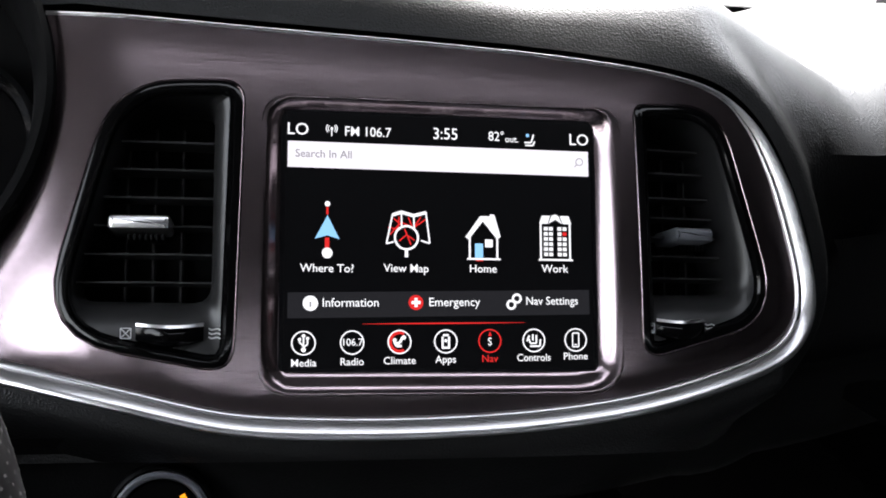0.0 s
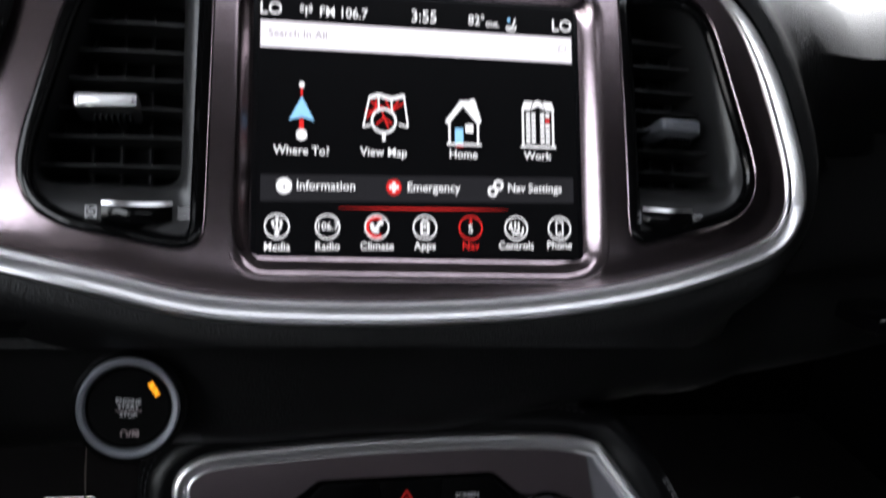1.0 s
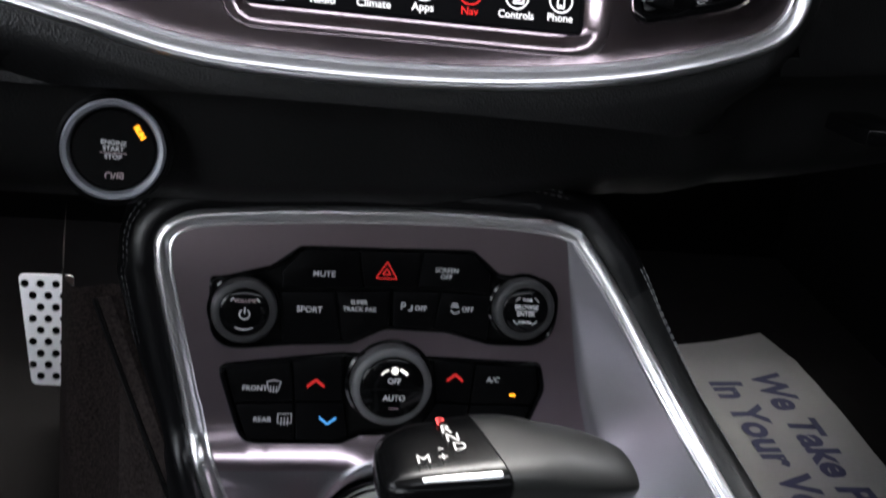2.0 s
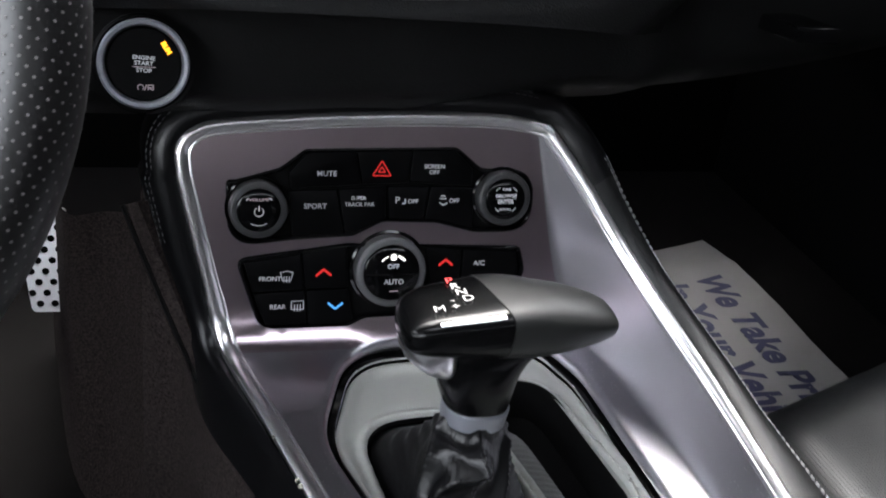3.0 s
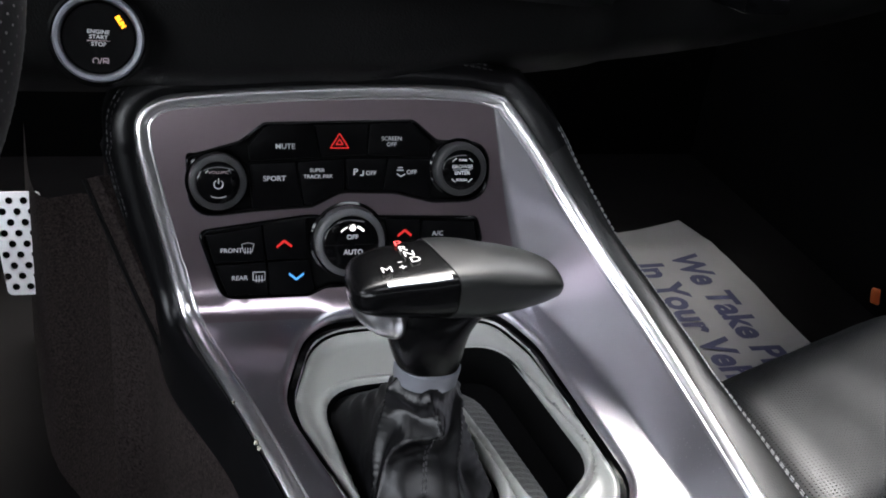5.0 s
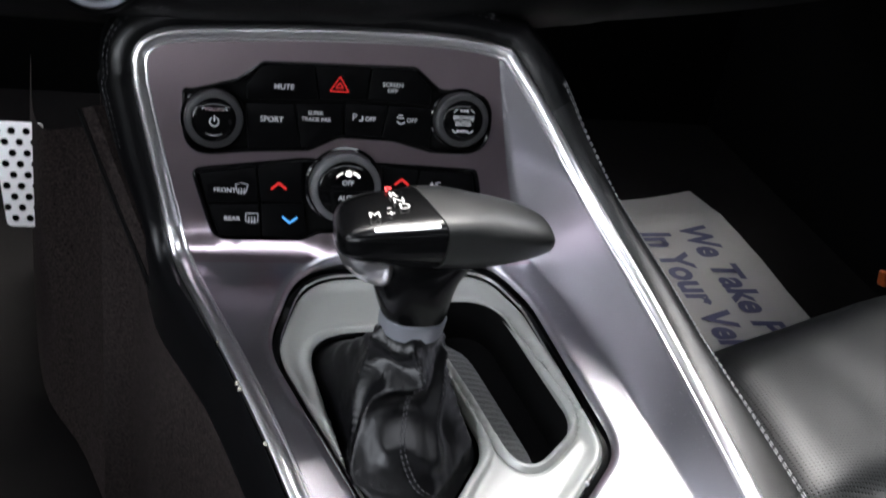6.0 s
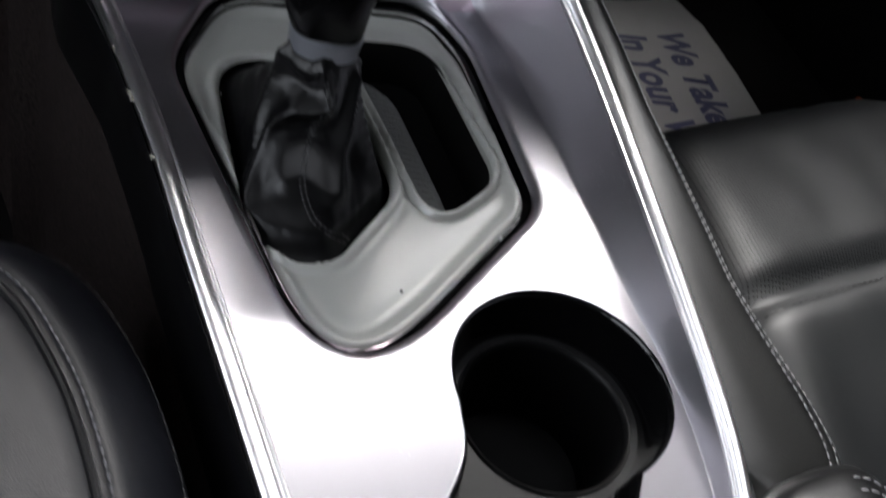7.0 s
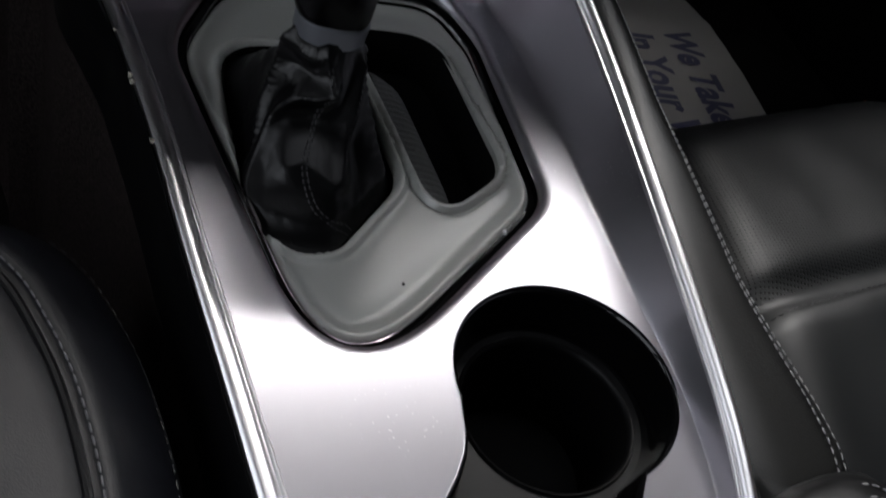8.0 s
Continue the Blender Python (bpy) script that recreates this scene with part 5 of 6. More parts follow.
head_x = [-0.0230, -0.0223, -0.0215, -0.0195] + mixed(-0.0170, SEAM_X, 14)
head_rings = [grip_ring(x, 4.6) for x in head_x]
gp = part("head", loft(head_rings, caps=True), STEMBLACK, gear, "gloss black lever head with lit gear letters", angle=70)
tail_x = mixed(SEAM_X + 0.0006, 0.0920, 16) + [0.0945, 0.0965, 0.0975, 0.0980]
part("grip", loft([grip_ring(x, 2.1 + 2.3 * max(0.0, 1 - (x - SEAM_X) / 0.03), 0.0003) for x in tail_x], caps=True), GRIPSKIN, gear, "satin black T-shaped grip", angle=60)
# added satin strip: the gloss bevel's bright reflection built as a shape
strip = []
for k, r in enumerate(head_rings[7:-1]):
    f = min(1.0, k / 4)
    strip.append([r[24].lerp(r[23], 0.1) + Vector((0, -0.0005, 0.0003)), r[23].lerp(r[22], 0.1) + Vector((0, -0.0005, 0.0006)), r[23].lerp(r[22], 0.8) + Vector((0, -0.0003, 0.0007)), r[22].lerp(r[21], 0.4 * f) + Vector((0, -0.0001, 0.0005))])
part("front_glint", loft(strip, False), SATIN, gp, "satin strip added as the front bevel's bright reflection", angle=80)
GT = Plane((0.0, 0.283, 0.4437), (0, 1, 0))
GT.u, GT.w = Vector((1, 0, 0.10)).normalized(), Vector((-0.10, 0, 1)).normalized()
for body, u, v, mat in (("P", 7, 17.5, REDGEAR), ("R", 8.6, 11.4, WHITELAMP), ("N", 10.6, 5.3, WHITELAMP), ("D", 12.6, -1.2, WHITELAMP), ("+", 4.2, -7.8, WHITELAMP), ("-", 3.8, -1.4, WHITELAMP), ("M", -4.6, -8.4, WHITELAMP)):
    words("gear_letter", body, 5.4 * MM, GT, u * MM, v * MM, 0.0010, mat, gp, "lit gear letter", 1.12)
# chrome release button on the driver's side
btn = loft([stem_ring(*q, 2.1) for q in ((-0.0200, 0.006, 0.2880, 0.0150, 0.4270), (-0.0215, 0.009, 0.2875, 0.0180, 0.4230), (-0.0208, 0.011, 0.2870, 0.0196, 0.4170), (-0.0180, 0.012, 0.2870, 0.0198, 0.4110), (-0.0125, 0.012, 0.2870, 0.0192, 0.4060),
                                         (-0.0050, 0.011, 0.2875, 0.0172, 0.4030), (0.0010, 0.009, 0.2880, 0.0130, 0.4015))], caps=True)
part("release_button", btn, SATIN, gear, "dark chrome release button", angle=60)

# ---- control keys on the plate ----
def key_panel(name, loop, label):
    c = sum(loop, Vector((0, 0))) / len(loop)
    k = thing(name, console(c.x, c.y, -0.004), label, "control panel")
    lp = [Vector((p.x - 0.01, p.y - S_PLATE)) for p in loop]
    ring_o, ring_i = even(lp, 120), even(offset(lp, 0.0035), 120)
    part("surround", loft([[PLATE(p.x, p.y, 0.0) for p in ring_o], [PLATE(p.x, p.y, 0.0014) for p in even(offset(lp, 0.0012), 120)], [PLATE(p.x, p.y, 0.0008) for p in even(offset(lp, 0.0026), 120)], [PLATE(p.x, p.y, -0.004) for p in ring_i]]), GLOSS, k, "gloss black surround")
    part("back_plate", prism(offset(lp, 0.001), -0.012, -0.0035, PLATE), DEEP, k, smooth=False)
    return k, lp


def key(parent, corners, r=1.6, name="key", lift=0.0006):
    lp = rpoly([(a * MM, b * MM, r * MM) for a, b in corners], 4)
    return part(name, prism(lp, -0.006, lift, PLATE, 0.0008), KEYCAP, parent)


def caption(parent, body, u, v, size=3.0, mat=PRINT, w=0.00085, widen=1.05):
    words("lettering", body, size * MM, PLATE, u * MM, v * MM, w, mat, parent, "", widen, 0, 0.00006)


def mark(parent, mat, lines, width=0.5, w=0.00085, discs=(), label=""):
    bm = strokes([[(a * MM, b * MM) for a, b in ln] for ln in lines], width * MM, w, PLATE)
    for u, v, r in discs:
        disc(u * MM, v * MM, r * MM, w, PLATE, bm)
    part("symbol", bm, mat, parent, label, smooth=False)


kp, _ = key_panel("audio_key_panel", KEYS1, "black panel of audio and mode keys between two knobs")
k = key(kp, ((-54, 46.5), (-22, 48), (-17.5, 24.5), (-65, 22), (-66, 33)))
caption(k, "MUTE", -41.3, 32, 3.4)
k = key(kp, ((-21.4, 48), (16.5, 49), (15, 26), (-16.8, 24.8)))
tri = [(-10.4, 31), (-4.2, 41), (2.2, 31), (-10.4, 31)]
mark(k, REDLAMP, [tri, [(-6.6, 33.4), (-4.2, 37), (-1.7, 33.4), (-6.6, 33.4)]], 0.7, label="red hazard triangle")
k = key(kp, ((17.2, 49), (47, 48.5), (60, 36), (60, 24), (15.6, 26)))
caption(k, "SCREEN", 32.5, 37.4, 2.7)
caption(k, "OFF", 32.5, 33.4, 2.7)
k = key(kp, ((-66, 20.5), (-34, 21.5), (-28.5, -9), (-63, -11.5)))
caption(k, "SPORT", -48.4, 10, 3.4)
k = key(kp, ((-33.2, 21.5), (-0.4, 23.5), (-0.2, 1), (-21, -8), (-27.8, -9)))
caption(k, "SUPER", -19.3, 15.5, 2.4)
caption(k, "TRACK PAK", -18.5, 11.2, 2.5)
k = key(kp, ((0.3, 23.6), (30, 23.8), (26.5, -0.5), (2.5, 0.8)))
caption(k, "P", 7.5, 14, 4.4)
caption(k, "OFF", 18.5, 13.2, 2.8)
mark(k, PRINT, [((10.8, 11.8), (13, 11.8), (13, 15))], 0.9)
k = key(kp, ((30.7, 23.8), (62, 23), (62, -7), (54, -6.5), (36, -1), (27.2, -0.6)))
caption(k, "OFF", 47.8, 13.6, 2.8)
mark(k, PRINT, [((37, 15.2), (42, 15.2)), ((37.8, 17), (41.2, 17)), ((37.2, 12.6), (40, 10.6), (43, 12.4))], 0.8)


def knob(name, u, v, r, label, collar_mat, tall=0.016, r_in=None, stand=0.0):
    k = thing(name, PLATE(u * MM, v * MM, 0.0), label, "knob", "console knobs")
    u, v, r = u * MM, v * MM, r * MM
    ri = r_in or r * 0.74
    part("skirt", turned([(r * 1.12, -0.004), (r * 1.12, 0.0006), (r * 1.06, 0.0016), (r * 1.02, 0.0006)], PLATE, u, v, 56, caps=False), GLOSS, k, "gloss black base ring")
    part("barrel", turned([(r, -0.003), (r, tall * 0.78), (r * 0.96, tall * 0.9), (r * 0.90, tall * 0.95), (ri * 1.04, tall * 0.97), (ri * 1.02, tall * 0.90)], PLATE, u, v, 64, caps=False), collar_mat, k, "knurled rubber barrel")
    part("cap", turned([(ri * 1.01, tall * 0.88), (ri, tall * 1.03), (ri * 0.95, tall * 1.07), (ri * 0.5, tall * 1.09), (ri * 0.02, tall * 1.10)], PLATE, u, v, 56), GLOSS, k, "gloss black cap")
    return k, tall * 1.115


kb, h = knob("volume_knob", -86.5, 9.3, 19.0, "black volume knob with a gloss cap on the plate", KNOBRUB, 0.0095)
c = [o for o in kb.children if o.name.startswith("cap")][0]
words("lettering", "VOLUME", 2.0 * MM, PLATE, -86.5 * MM, 16.5 * MM, h, PRINTDIM, c, widen=1.15)
bm = hoop(-86.5 * MM, 8.5 * MM, 2.9 * MM, 0.7 * MM, h, PLATE, a0=120, a1=420)
strokes([[(-86.5 * MM, 8.9 * MM), (-86.5 * MM, 12.5 * MM)]], 0.8 * MM, h, PLATE, bm)
hoop(-86.5 * MM, 9.8 * MM, 10.4 * MM, 0.5 * MM, h, PLATE, bm, a0=240, a1=300)
hoop(-86.5 * MM, 9.8 * MM, 10.4 * MM, 0.6 * MM, h, PLATE, bm, a0=128, a1=142)
hoop(-86.5 * MM, 9.8 * MM, 10.4 * MM, 0.6 * MM, h, PLATE, bm, a0=38, a1=52)
part("power_mark", bm, PRINT, c, smooth=False)
kb, h = knob("tune_knob", 82.0, 16.6, 19.0, "black tune and browse knob with a gloss cap", KNOBRUB, 0.0095)
c = [o for o in kb.children if o.name.startswith("cap")][0]
for body, v, s in (("TUNE", 23.7, 1.6), ("BROWSE", 19.1, 2.5), ("ENTER", 14.7, 2.5), ("SCROLL", 9.7, 1.6)):
    words("lettering", body, s * MM, PLATE, 82.0 * MM, v * MM, h, PRINT, c, widen=1.05, bold=0.0001)
bm = strokes([[(75.0 * MM, 16.9 * MM), (89.0 * MM, 16.9 * MM)]], 0.4 * MM, h, PLATE)
for a0, a1 in ((118, 142), (38, 62), (218, 242), (298, 322)):
    hoop(82.0 * MM, 16.6 * MM, 9.6 * MM, 0.6 * MM, h, PLATE, bm, a0=a0, a1=a1)
part("dial_marks", bm, PRINT, c, smooth=False)

cp, _ = key_panel("climate_key_panel", KEYS2, "black panel of climate keys round a large fan knob")
k = key(cp, ((-95, -28.5), (-57, -22.8), (-54, -47.5), (-89, -49)))
caption(k, "FRONT", -77.5, -39.8, 3.0)
DEF = [((-70.6, -35.4), (-66.5, -34.4), (-62.2, -35.4), (-63.6, -41), (-69.2, -41), (-70.6, -35.4)), ((-68.2, -38), (-68.2, -42.4)), ((-66.4, -38), (-66.4, -42.4)), ((-64.6, -38), (-64.6, -42.4))]
mark(k, PRINT, DEF, 0.5)
k = key(cp, ((-88.6, -50), (-54, -48.5), (-52, -72.5), (-80, -72.5)))
caption(k, "REAR", -72.0, -59.6, 3.0)
mark(k, PRINT, [((-62.8, -55.6), (-54.6, -55.6), (-54.6, -61.4), (-62.8, -61.4), (-62.8, -55.6)), ((-60.6, -58), (-60.6, -63)), ((-58.7, -58), (-58.7, -63)), ((-56.8, -58), (-56.8, -63))], 0.5)
k = key(cp, ((-56.2, -22.8), (-26, -18), (-24, -47), (-53.2, -47.3)))
mark(k, REDLAMP, [((-46.6, -37.8), (-41.5, -33.4), (-36.2, -37.6)), ((-46.6, -38.4), (-41.5, -34.2), (-36.2, -38.2))], 1.1, label="red up arrow")
k = key(cp, ((-53, -48.4), (-24, -48), (-20, -70), (-26, -73), (-51, -72.8)))
mark(k, BLUELAMP, [((-37.8, -57.4), (-32.8, -61.6), (-27.6, -57.6)), ((-37.8, -58.0), (-32.8, -62.2), (-27.6, -58.2))], 1.0, label="blue down arrow")
k = key(cp, ((29, -19.5), (56, -21.2), (55, -47), (34, -46)))
mark(k, REDLAMP, [((39.4, -32), (44.4, -28), (49.4, -32)), ((39.4, -32.7), (44.4, -28.8), (49.4, -32.7))], 1.1, label="red up arrow")
k = key(cp, ((57, -21.2), (96, -23), (98.5, -37), (96, -47), (56, -47)))
caption(k, "A/C", 69, -31.4, 3.4)
mark(k, AMBERLAMP, [((80.5, -41.0), (84.5, -41.0))], 1.6, label="lit amber A/C lamp")
k = key(cp, ((34, -47.2), (55, -48), (53, -69), (14, -69), (26, -62)))
k = key(cp, ((56, -48), (95.5, -48), (90, -64), (80, -69), (54, -69)))
kb, h = knob("fan_knob", 3.6, -34.2, 24.5, "large black fan knob with a gloss split cap", material("grey_knob_barrel", (0.075, 0.075, 0.078), 0.45, 0, 0.4, 900), 0.0115, 0.0192)
c = [o for o in kb.children if o.name.startswith("cap")][0]
words("lettering", "OFF", 3.2 * MM, PLATE, 4.0 * MM, -29.4 * MM, h, PRINT, c, bold=0.0001)
words("lettering", "AUTO", 3.4 * MM, PLATE, 4.8 * MM, -40.2 * MM, h, PRINT, c, bold=0.0001)
for a0, a1, wd in ((40, 72, 1.6), (112, 142, 0.8)):
    part("speed_bar", hoop(4.0 * MM, -31.7 * MM, 10.2 * MM, wd * MM, h, PLATE, a0=a0, a1=a1), WHITELAMP, c, smooth=False)
bm = bmesh.new()
for a in range(0, 180, 45):
    d = Vector((math.cos(radians(a)), math.sin(radians(a)))) * 2.4
    strokes([[((4 - d.x) * MM, (-22.7 - d.y) * MM), ((4 + d.x) * MM, (-22.7 + d.y) * MM)]], 1.1 * MM, h, PLATE, bm)
part("fan_mark", bm, WHITELAMP, c, smooth=False)
part("auto_lamp", strokes([[(2 * MM, -46.7 * MM), (8 * MM, -46.7 * MM)]], 0.6 * MM, h, PLATE), PRINTDIM, c, smooth=False)
part("split_line", strokes([[(-15 * MM, -34.8 * MM), (22 * MM, -34.8 * MM)]], 0.7 * MM, h - 0.0002, PLATE), DEEP, c, smooth=False)

# ---- cup holders ----
cups = thing("cup_holder", console(0.12, -0.38, -0.08), "black double cup holder sunk in the console top", "cup holder")
CU = cup_loop
ca = even(CU, 140)
rings = [[console(p.x, p.y, h) for p in even(offset(CU, d), 140)] for d, h in ((-0.0006, 0.0004), (0.001, -0.0005), (0.002, -0.004), (0.003, -0.012), (0.006, -0.030))]
part("well_wall", loft(rings), GLOSS, cups, "gloss black well wall", angle=60)
part("rim_line", sweep([console(p.x, p.y, 0.0) for p in even(offset(CU, -0.0006), 140)], [(-0.45 * MM, -2 * MM), (-0.4 * MM, 0.1 * MM), (0, 0.3 * MM), (0.4 * MM, 0.1 * MM), (0.45 * MM, -2 * MM)], lambda i: DECK.w, closed=True, closed_profile=False), BRUSH_Y, cups, "bright rim line")
IN1, IN2 = circle(C1.x, C1.y, 0.0445, 48), circle(C2.x, C2.y, 0.0445, 48)
part("liner", sheet(offset(CU, 0.0058), [IN1, IN2], 0.008, lambda x, s: console(x, s, -0.030)), material("dark_grey_liner", (0.006, 0.006, 0.0065), 0.45, 0, 0.3, 900, spec=0.25), cups, "dark grey liner")
for nm, lp in (("cup_well", IN1), ("cup_well", IN2)):
    cc = sum(lp, Vector((0, 0))) / len(lp)
    rr = [[console(cc.x + (p.x - cc.x) * k, cc.y + (p.y - cc.y) * k, h) for p in lp] for k, h in ((1.05, -0.0298), (1.03, -0.0285), (1.0, -0.029), (0.98, -0.034), (0.94, -0.085), (0.90, -0.09), (0.01, -0.091))]
    part(nm, loft(rr), PLASTIC, cups, "black cup well", angle=60)

# armrest lid behind the cups
lid = thing("armrest", (0.12, -0.2, 0.30), "black leather armrest lid with grey stitching behind the cups", "armrest")
lid_out = smooth_line([(0.205, -0.45), (0.2045, -0.10), (0.2035, 0.0), (0.2045, 0.028), (0.214, 0.043), (0.235, 0.052), (0.252, 0.0560), (0.266, 0.052), (0.2725, 0.030), (0.274, -0.10), (0.274, -0.45)], 8)
lid_in = smooth_line([(0.235, -0.45), (0.235, -0.10), (0.236, -0.03), (0.237, -0.02), (0.238, -0.015), (0.240, -0.012), (0.242, -0.012), (0.243, -0.016), (0.244, -0.03), (0.244, -0.10), (0.244, -0.45)], 8)
lid_out = [p + Vector((0.0, 0.008)) for p in lid_out]
rows = [[Vector((*p.lerp(q, f), z)) for p, q in zip(lid_out, lid_in)] for f, z in ((0.04, 0.286), (0.0, 0.292), (0.0, 0.308), (0.05, 0.315), (0.16, 0.3205), (0.35, 0.324), (0.65, 0.326), (1.0, 0.3265))]
part("lid", loft(rows, False), LEATHER, lid, "padded leather lid", angle=180)
part("base", box((0.212, -0.45, ZF), (0.246, 0.02, 0.290), 0.004), PLASTIC, lid, "black plastic base")
half = len(lid_out) * 6 // 10
for f0, f1, t in ((4, 5, 0.2), (4, 5, 0.75)):
    part("stitching", stitches([rows[f0][i].lerp(rows[f1][i], t) + Vector((0, 0, 0.0006)) for i in range(half, len(lid_out))], Vector((0.3, 0, 1))), THREAD, lid, "row of grey stitching")

# ---- driver's side: carpet, pedal, wheel, seat ----
HUMP = [[(-0.245, 0.98, 0.236), (-0.222, 0.80, 0.237), (-0.18, 0.795, 0.237), (-0.14, 0.78, 0.240), (-0.10, 0.74, 0.245), (-0.05, 0.70, 0.25)],
        [(-0.250, 0.98, 0.12), (-0.223, 0.785, 0.12), (-0.18, 0.75, 0.125), (-0.14, 0.68, 0.14), (-0.10, 0.57, 0.16), (-0.05, 0.50, 0.18)],
        [(-0.250, 0.96, 0.0), (-0.221, 0.75, 0.0), (-0.175, 0.68, 0.02), (-0.13, 0.56, 0.05), (-0.09, 0.44, 0.07), (-0.04, 0.36, 0.09)],
        [(-0.245, 0.90, -0.08), (-0.212, 0.66, -0.07), (-0.165, 0.55, -0.06), (-0.115, 0.43, -0.03), (-0.075, 0.31, -0.01), (-0.03, 0.22, 0.0)],
        [(-0.24, 0.80, -0.085), (-0.195, 0.50, -0.085), (-0.14, 0.38, -0.08), (-0.09, 0.28, -0.07), (-0.05, 0.16, -0.06), (0.0, 0.08, -0.05)]]
cols = [smooth_line(r, 5) for r in HUMP]
rows = [smooth_line([c[i] for c in cols], 5) for i in range(len(cols[0]))]
single("tunnel_carpet", loft(rows, False), CARPET, "charcoal carpet over the tunnel beside the pedals", "carpet", kind="structure")
lean = [Vector((-0.161, 0.472, 0.405)), Vector((-0.146, 0.462, 0.365)), Vector((-0.130, 0.450, 0.325)), Vector((-0.114, 0.437, 0.288))]
lean = smooth_line(lean, 5)
part("side_carpet", loft([[p, p + Vector((0.009, -0.003, 0.004)), p + Vector((0.020, 0.004, 0.002))] for p in lean], False), SKIRTCARPET, con, "charcoal carpet strip on the console side")
part("side_edge", sweep(lean, [(0.0018 * math.cos(b), 0.0018 * math.sin(b)) for b in (0, 1.05, 2.09, 3.14, 4.19, 5.24)], Vector((0, -1, 0.3))), PLASTIC, con, "black edge strip")

PED = Plane((-0.247, 0.842, 0.156), (0, 0.35, 1))
ped = thing("accelerator_pedal", PED(0, 0, -0.02), "bright drilled metal accelerator pedal in the footwell", "pedal")
ped_loop = rpoly([(-0.011, -0.054, 0.007), (0.025, -0.054, 0.007), (0.024, 0.055, 0.005), (-0.027, 0.055, 0.005)], 5)
holes = []
for j in range(9):
    for i in range(4):
        u, v = -0.0210 + i * 0.0142 + (0.0071 if j % 2 else 0) + 0.0004 * (9 - j), -0.0455 + j * 0.0114
        if -0.0215 + 0.012 * (0.05 - v) / 0.10 < u < 0.0205:
            holes.append(circle(u, v, 0.0039, 12))
part("plate", sheet(ped_loop, holes, 0.012, lambda u, v: PED(u, v, 0.0), g=lambda u, v: PED(u, v, -0.004)), PEDAL, ped, "bright drilled plate")
part("rubber_pad", prism(offset(ped_loop, 0.002), -0.014, -0.0045, PED), DEEP, ped, "black rubber backing")
part("arm", loft([[PED(0.004 + dx, 0.0 + dv, w) for dx, dv in ((-0.006, -0.01), (0.006, -0.01), (0.006, 0.01), (-0.006, 0.01))] for w, dv in ((-0.014, 0), (-0.10, 0))], True, True), PLASTIC, ped, "black arm")

# steering wheel: only its rim comes into view
wc = Vector((-0.354, 0.208, 0.610))
WH = Plane(wc, (0, 0.46, 1))
wheel = thing("steering_wheel", wc, "black perforated leather steering wheel rim", "steering wheel")
RW, RT = 0.171, 0.0195
bm = bmesh.new()
rows = []
for i in range(120):
    a = 2 * math.pi * i / 120
    c = Vector((math.cos(a), math.sin(a)))
    rows.append([WH(c.x * (RW + RT * math.cos(b) * 0.92), c.y * (RW + RT * math.cos(b) * 0.92), RT * 1.12 * math.sin(b)) for b in [2 * math.pi * j / 28 for j in range(28)]])
rows.append(rows[0])
rim = part("rim", loft(rows), WHEELSKIN, wheel, "black leather rim", angle=180)
dots = bmesh.new()
for i in range(150):
    a = radians(-75 + 150 * i / 150)
    for j in range(14):
        b = radians(-70 + 16 * j + (8 if i % 2 else 0))
        rr = RW + (RT * 0.92 + 0.00006) * math.cos(b)
        p = WH(math.cos(a) * rr, math.sin(a) * rr, (RT * 1.12 + 0.00006) * math.sin(b))
        nrm = (WH.u * math.cos(a) * math.cos(b) + WH.v * math.sin(a) * math.cos(b) + WH.w * math.sin(b)).normalized()
        t1 = nrm.orthogonal().normalized()
        t2 = nrm.cross(t1)
        dots.faces.new([dots.verts.new(p + nrm * 0.00015 + (t1 * math.cos(x) + t2 * math.sin(x)) * 0.00062) for x in (0, 1.05, 2.09, 3.14, 4.19, 5.24)])
tagged(part("perforation", dots, material("perforation_dots", (0.10, 0.095, 0.095), 0.7), rim, "rows of pale perforations", smooth=False), "rows of pale perforations", kind="stuff")
part("spoke", loft([[WH(0.158, dv, dw) for dv, dw in ((-0.02, -0.008), (0.02, -0.008), (0.02, 0.006), (-0.02, 0.006))], [WH(0.05, dv * 1.5, dw - 0.02) for dv, dw in ((-0.02, -0.008), (0.02, -0.008), (0.02, 0.006), (-0.02, 0.006))]], True, True), PLASTIC, wheel, "black spoke")
part("column", turned([(0.055, -0.30), (0.055, -0.03), (0.05, -0.02)], WH, 0, 0, 32), PLASTIC, wheel, "black steering column shroud")


# driver's cushion: rounded bolster with sewn seams
ds = thing("car_seat", (-0.28, -0.05, ZF), "black leather driver's seat cushion with a stitched side bolster", "car seat", "front seats")
cush_out = smooth_line([(-0.54, 0.20), (-0.36, 0.236), (-0.20, 0.242), (-0.117, 0.237), (-0.092, 0.230), (-0.073, 0.211), (-0.057, 0.184), (-0.042, 0.148), (-0.030, 0.104), (-0.024, 0.067), (-0.020, 0.02), (-0.018, -0.12), (-0.018, -0.35)], 8)
cush_in = smooth_line([(-0.54, 0.04), (-0.40, 0.05), (-0.27, 0.05), (-0.225, 0.045), (-0.215, 0.035), (-0.205, 0.025), (-0.20, 0.012), (-0.19, -0.005), (-0.18, -0.03), (-0.172, -0.06), (-0.168, -0.09), (-0.168, -0.18), (-0.168, -0.35)], 8)
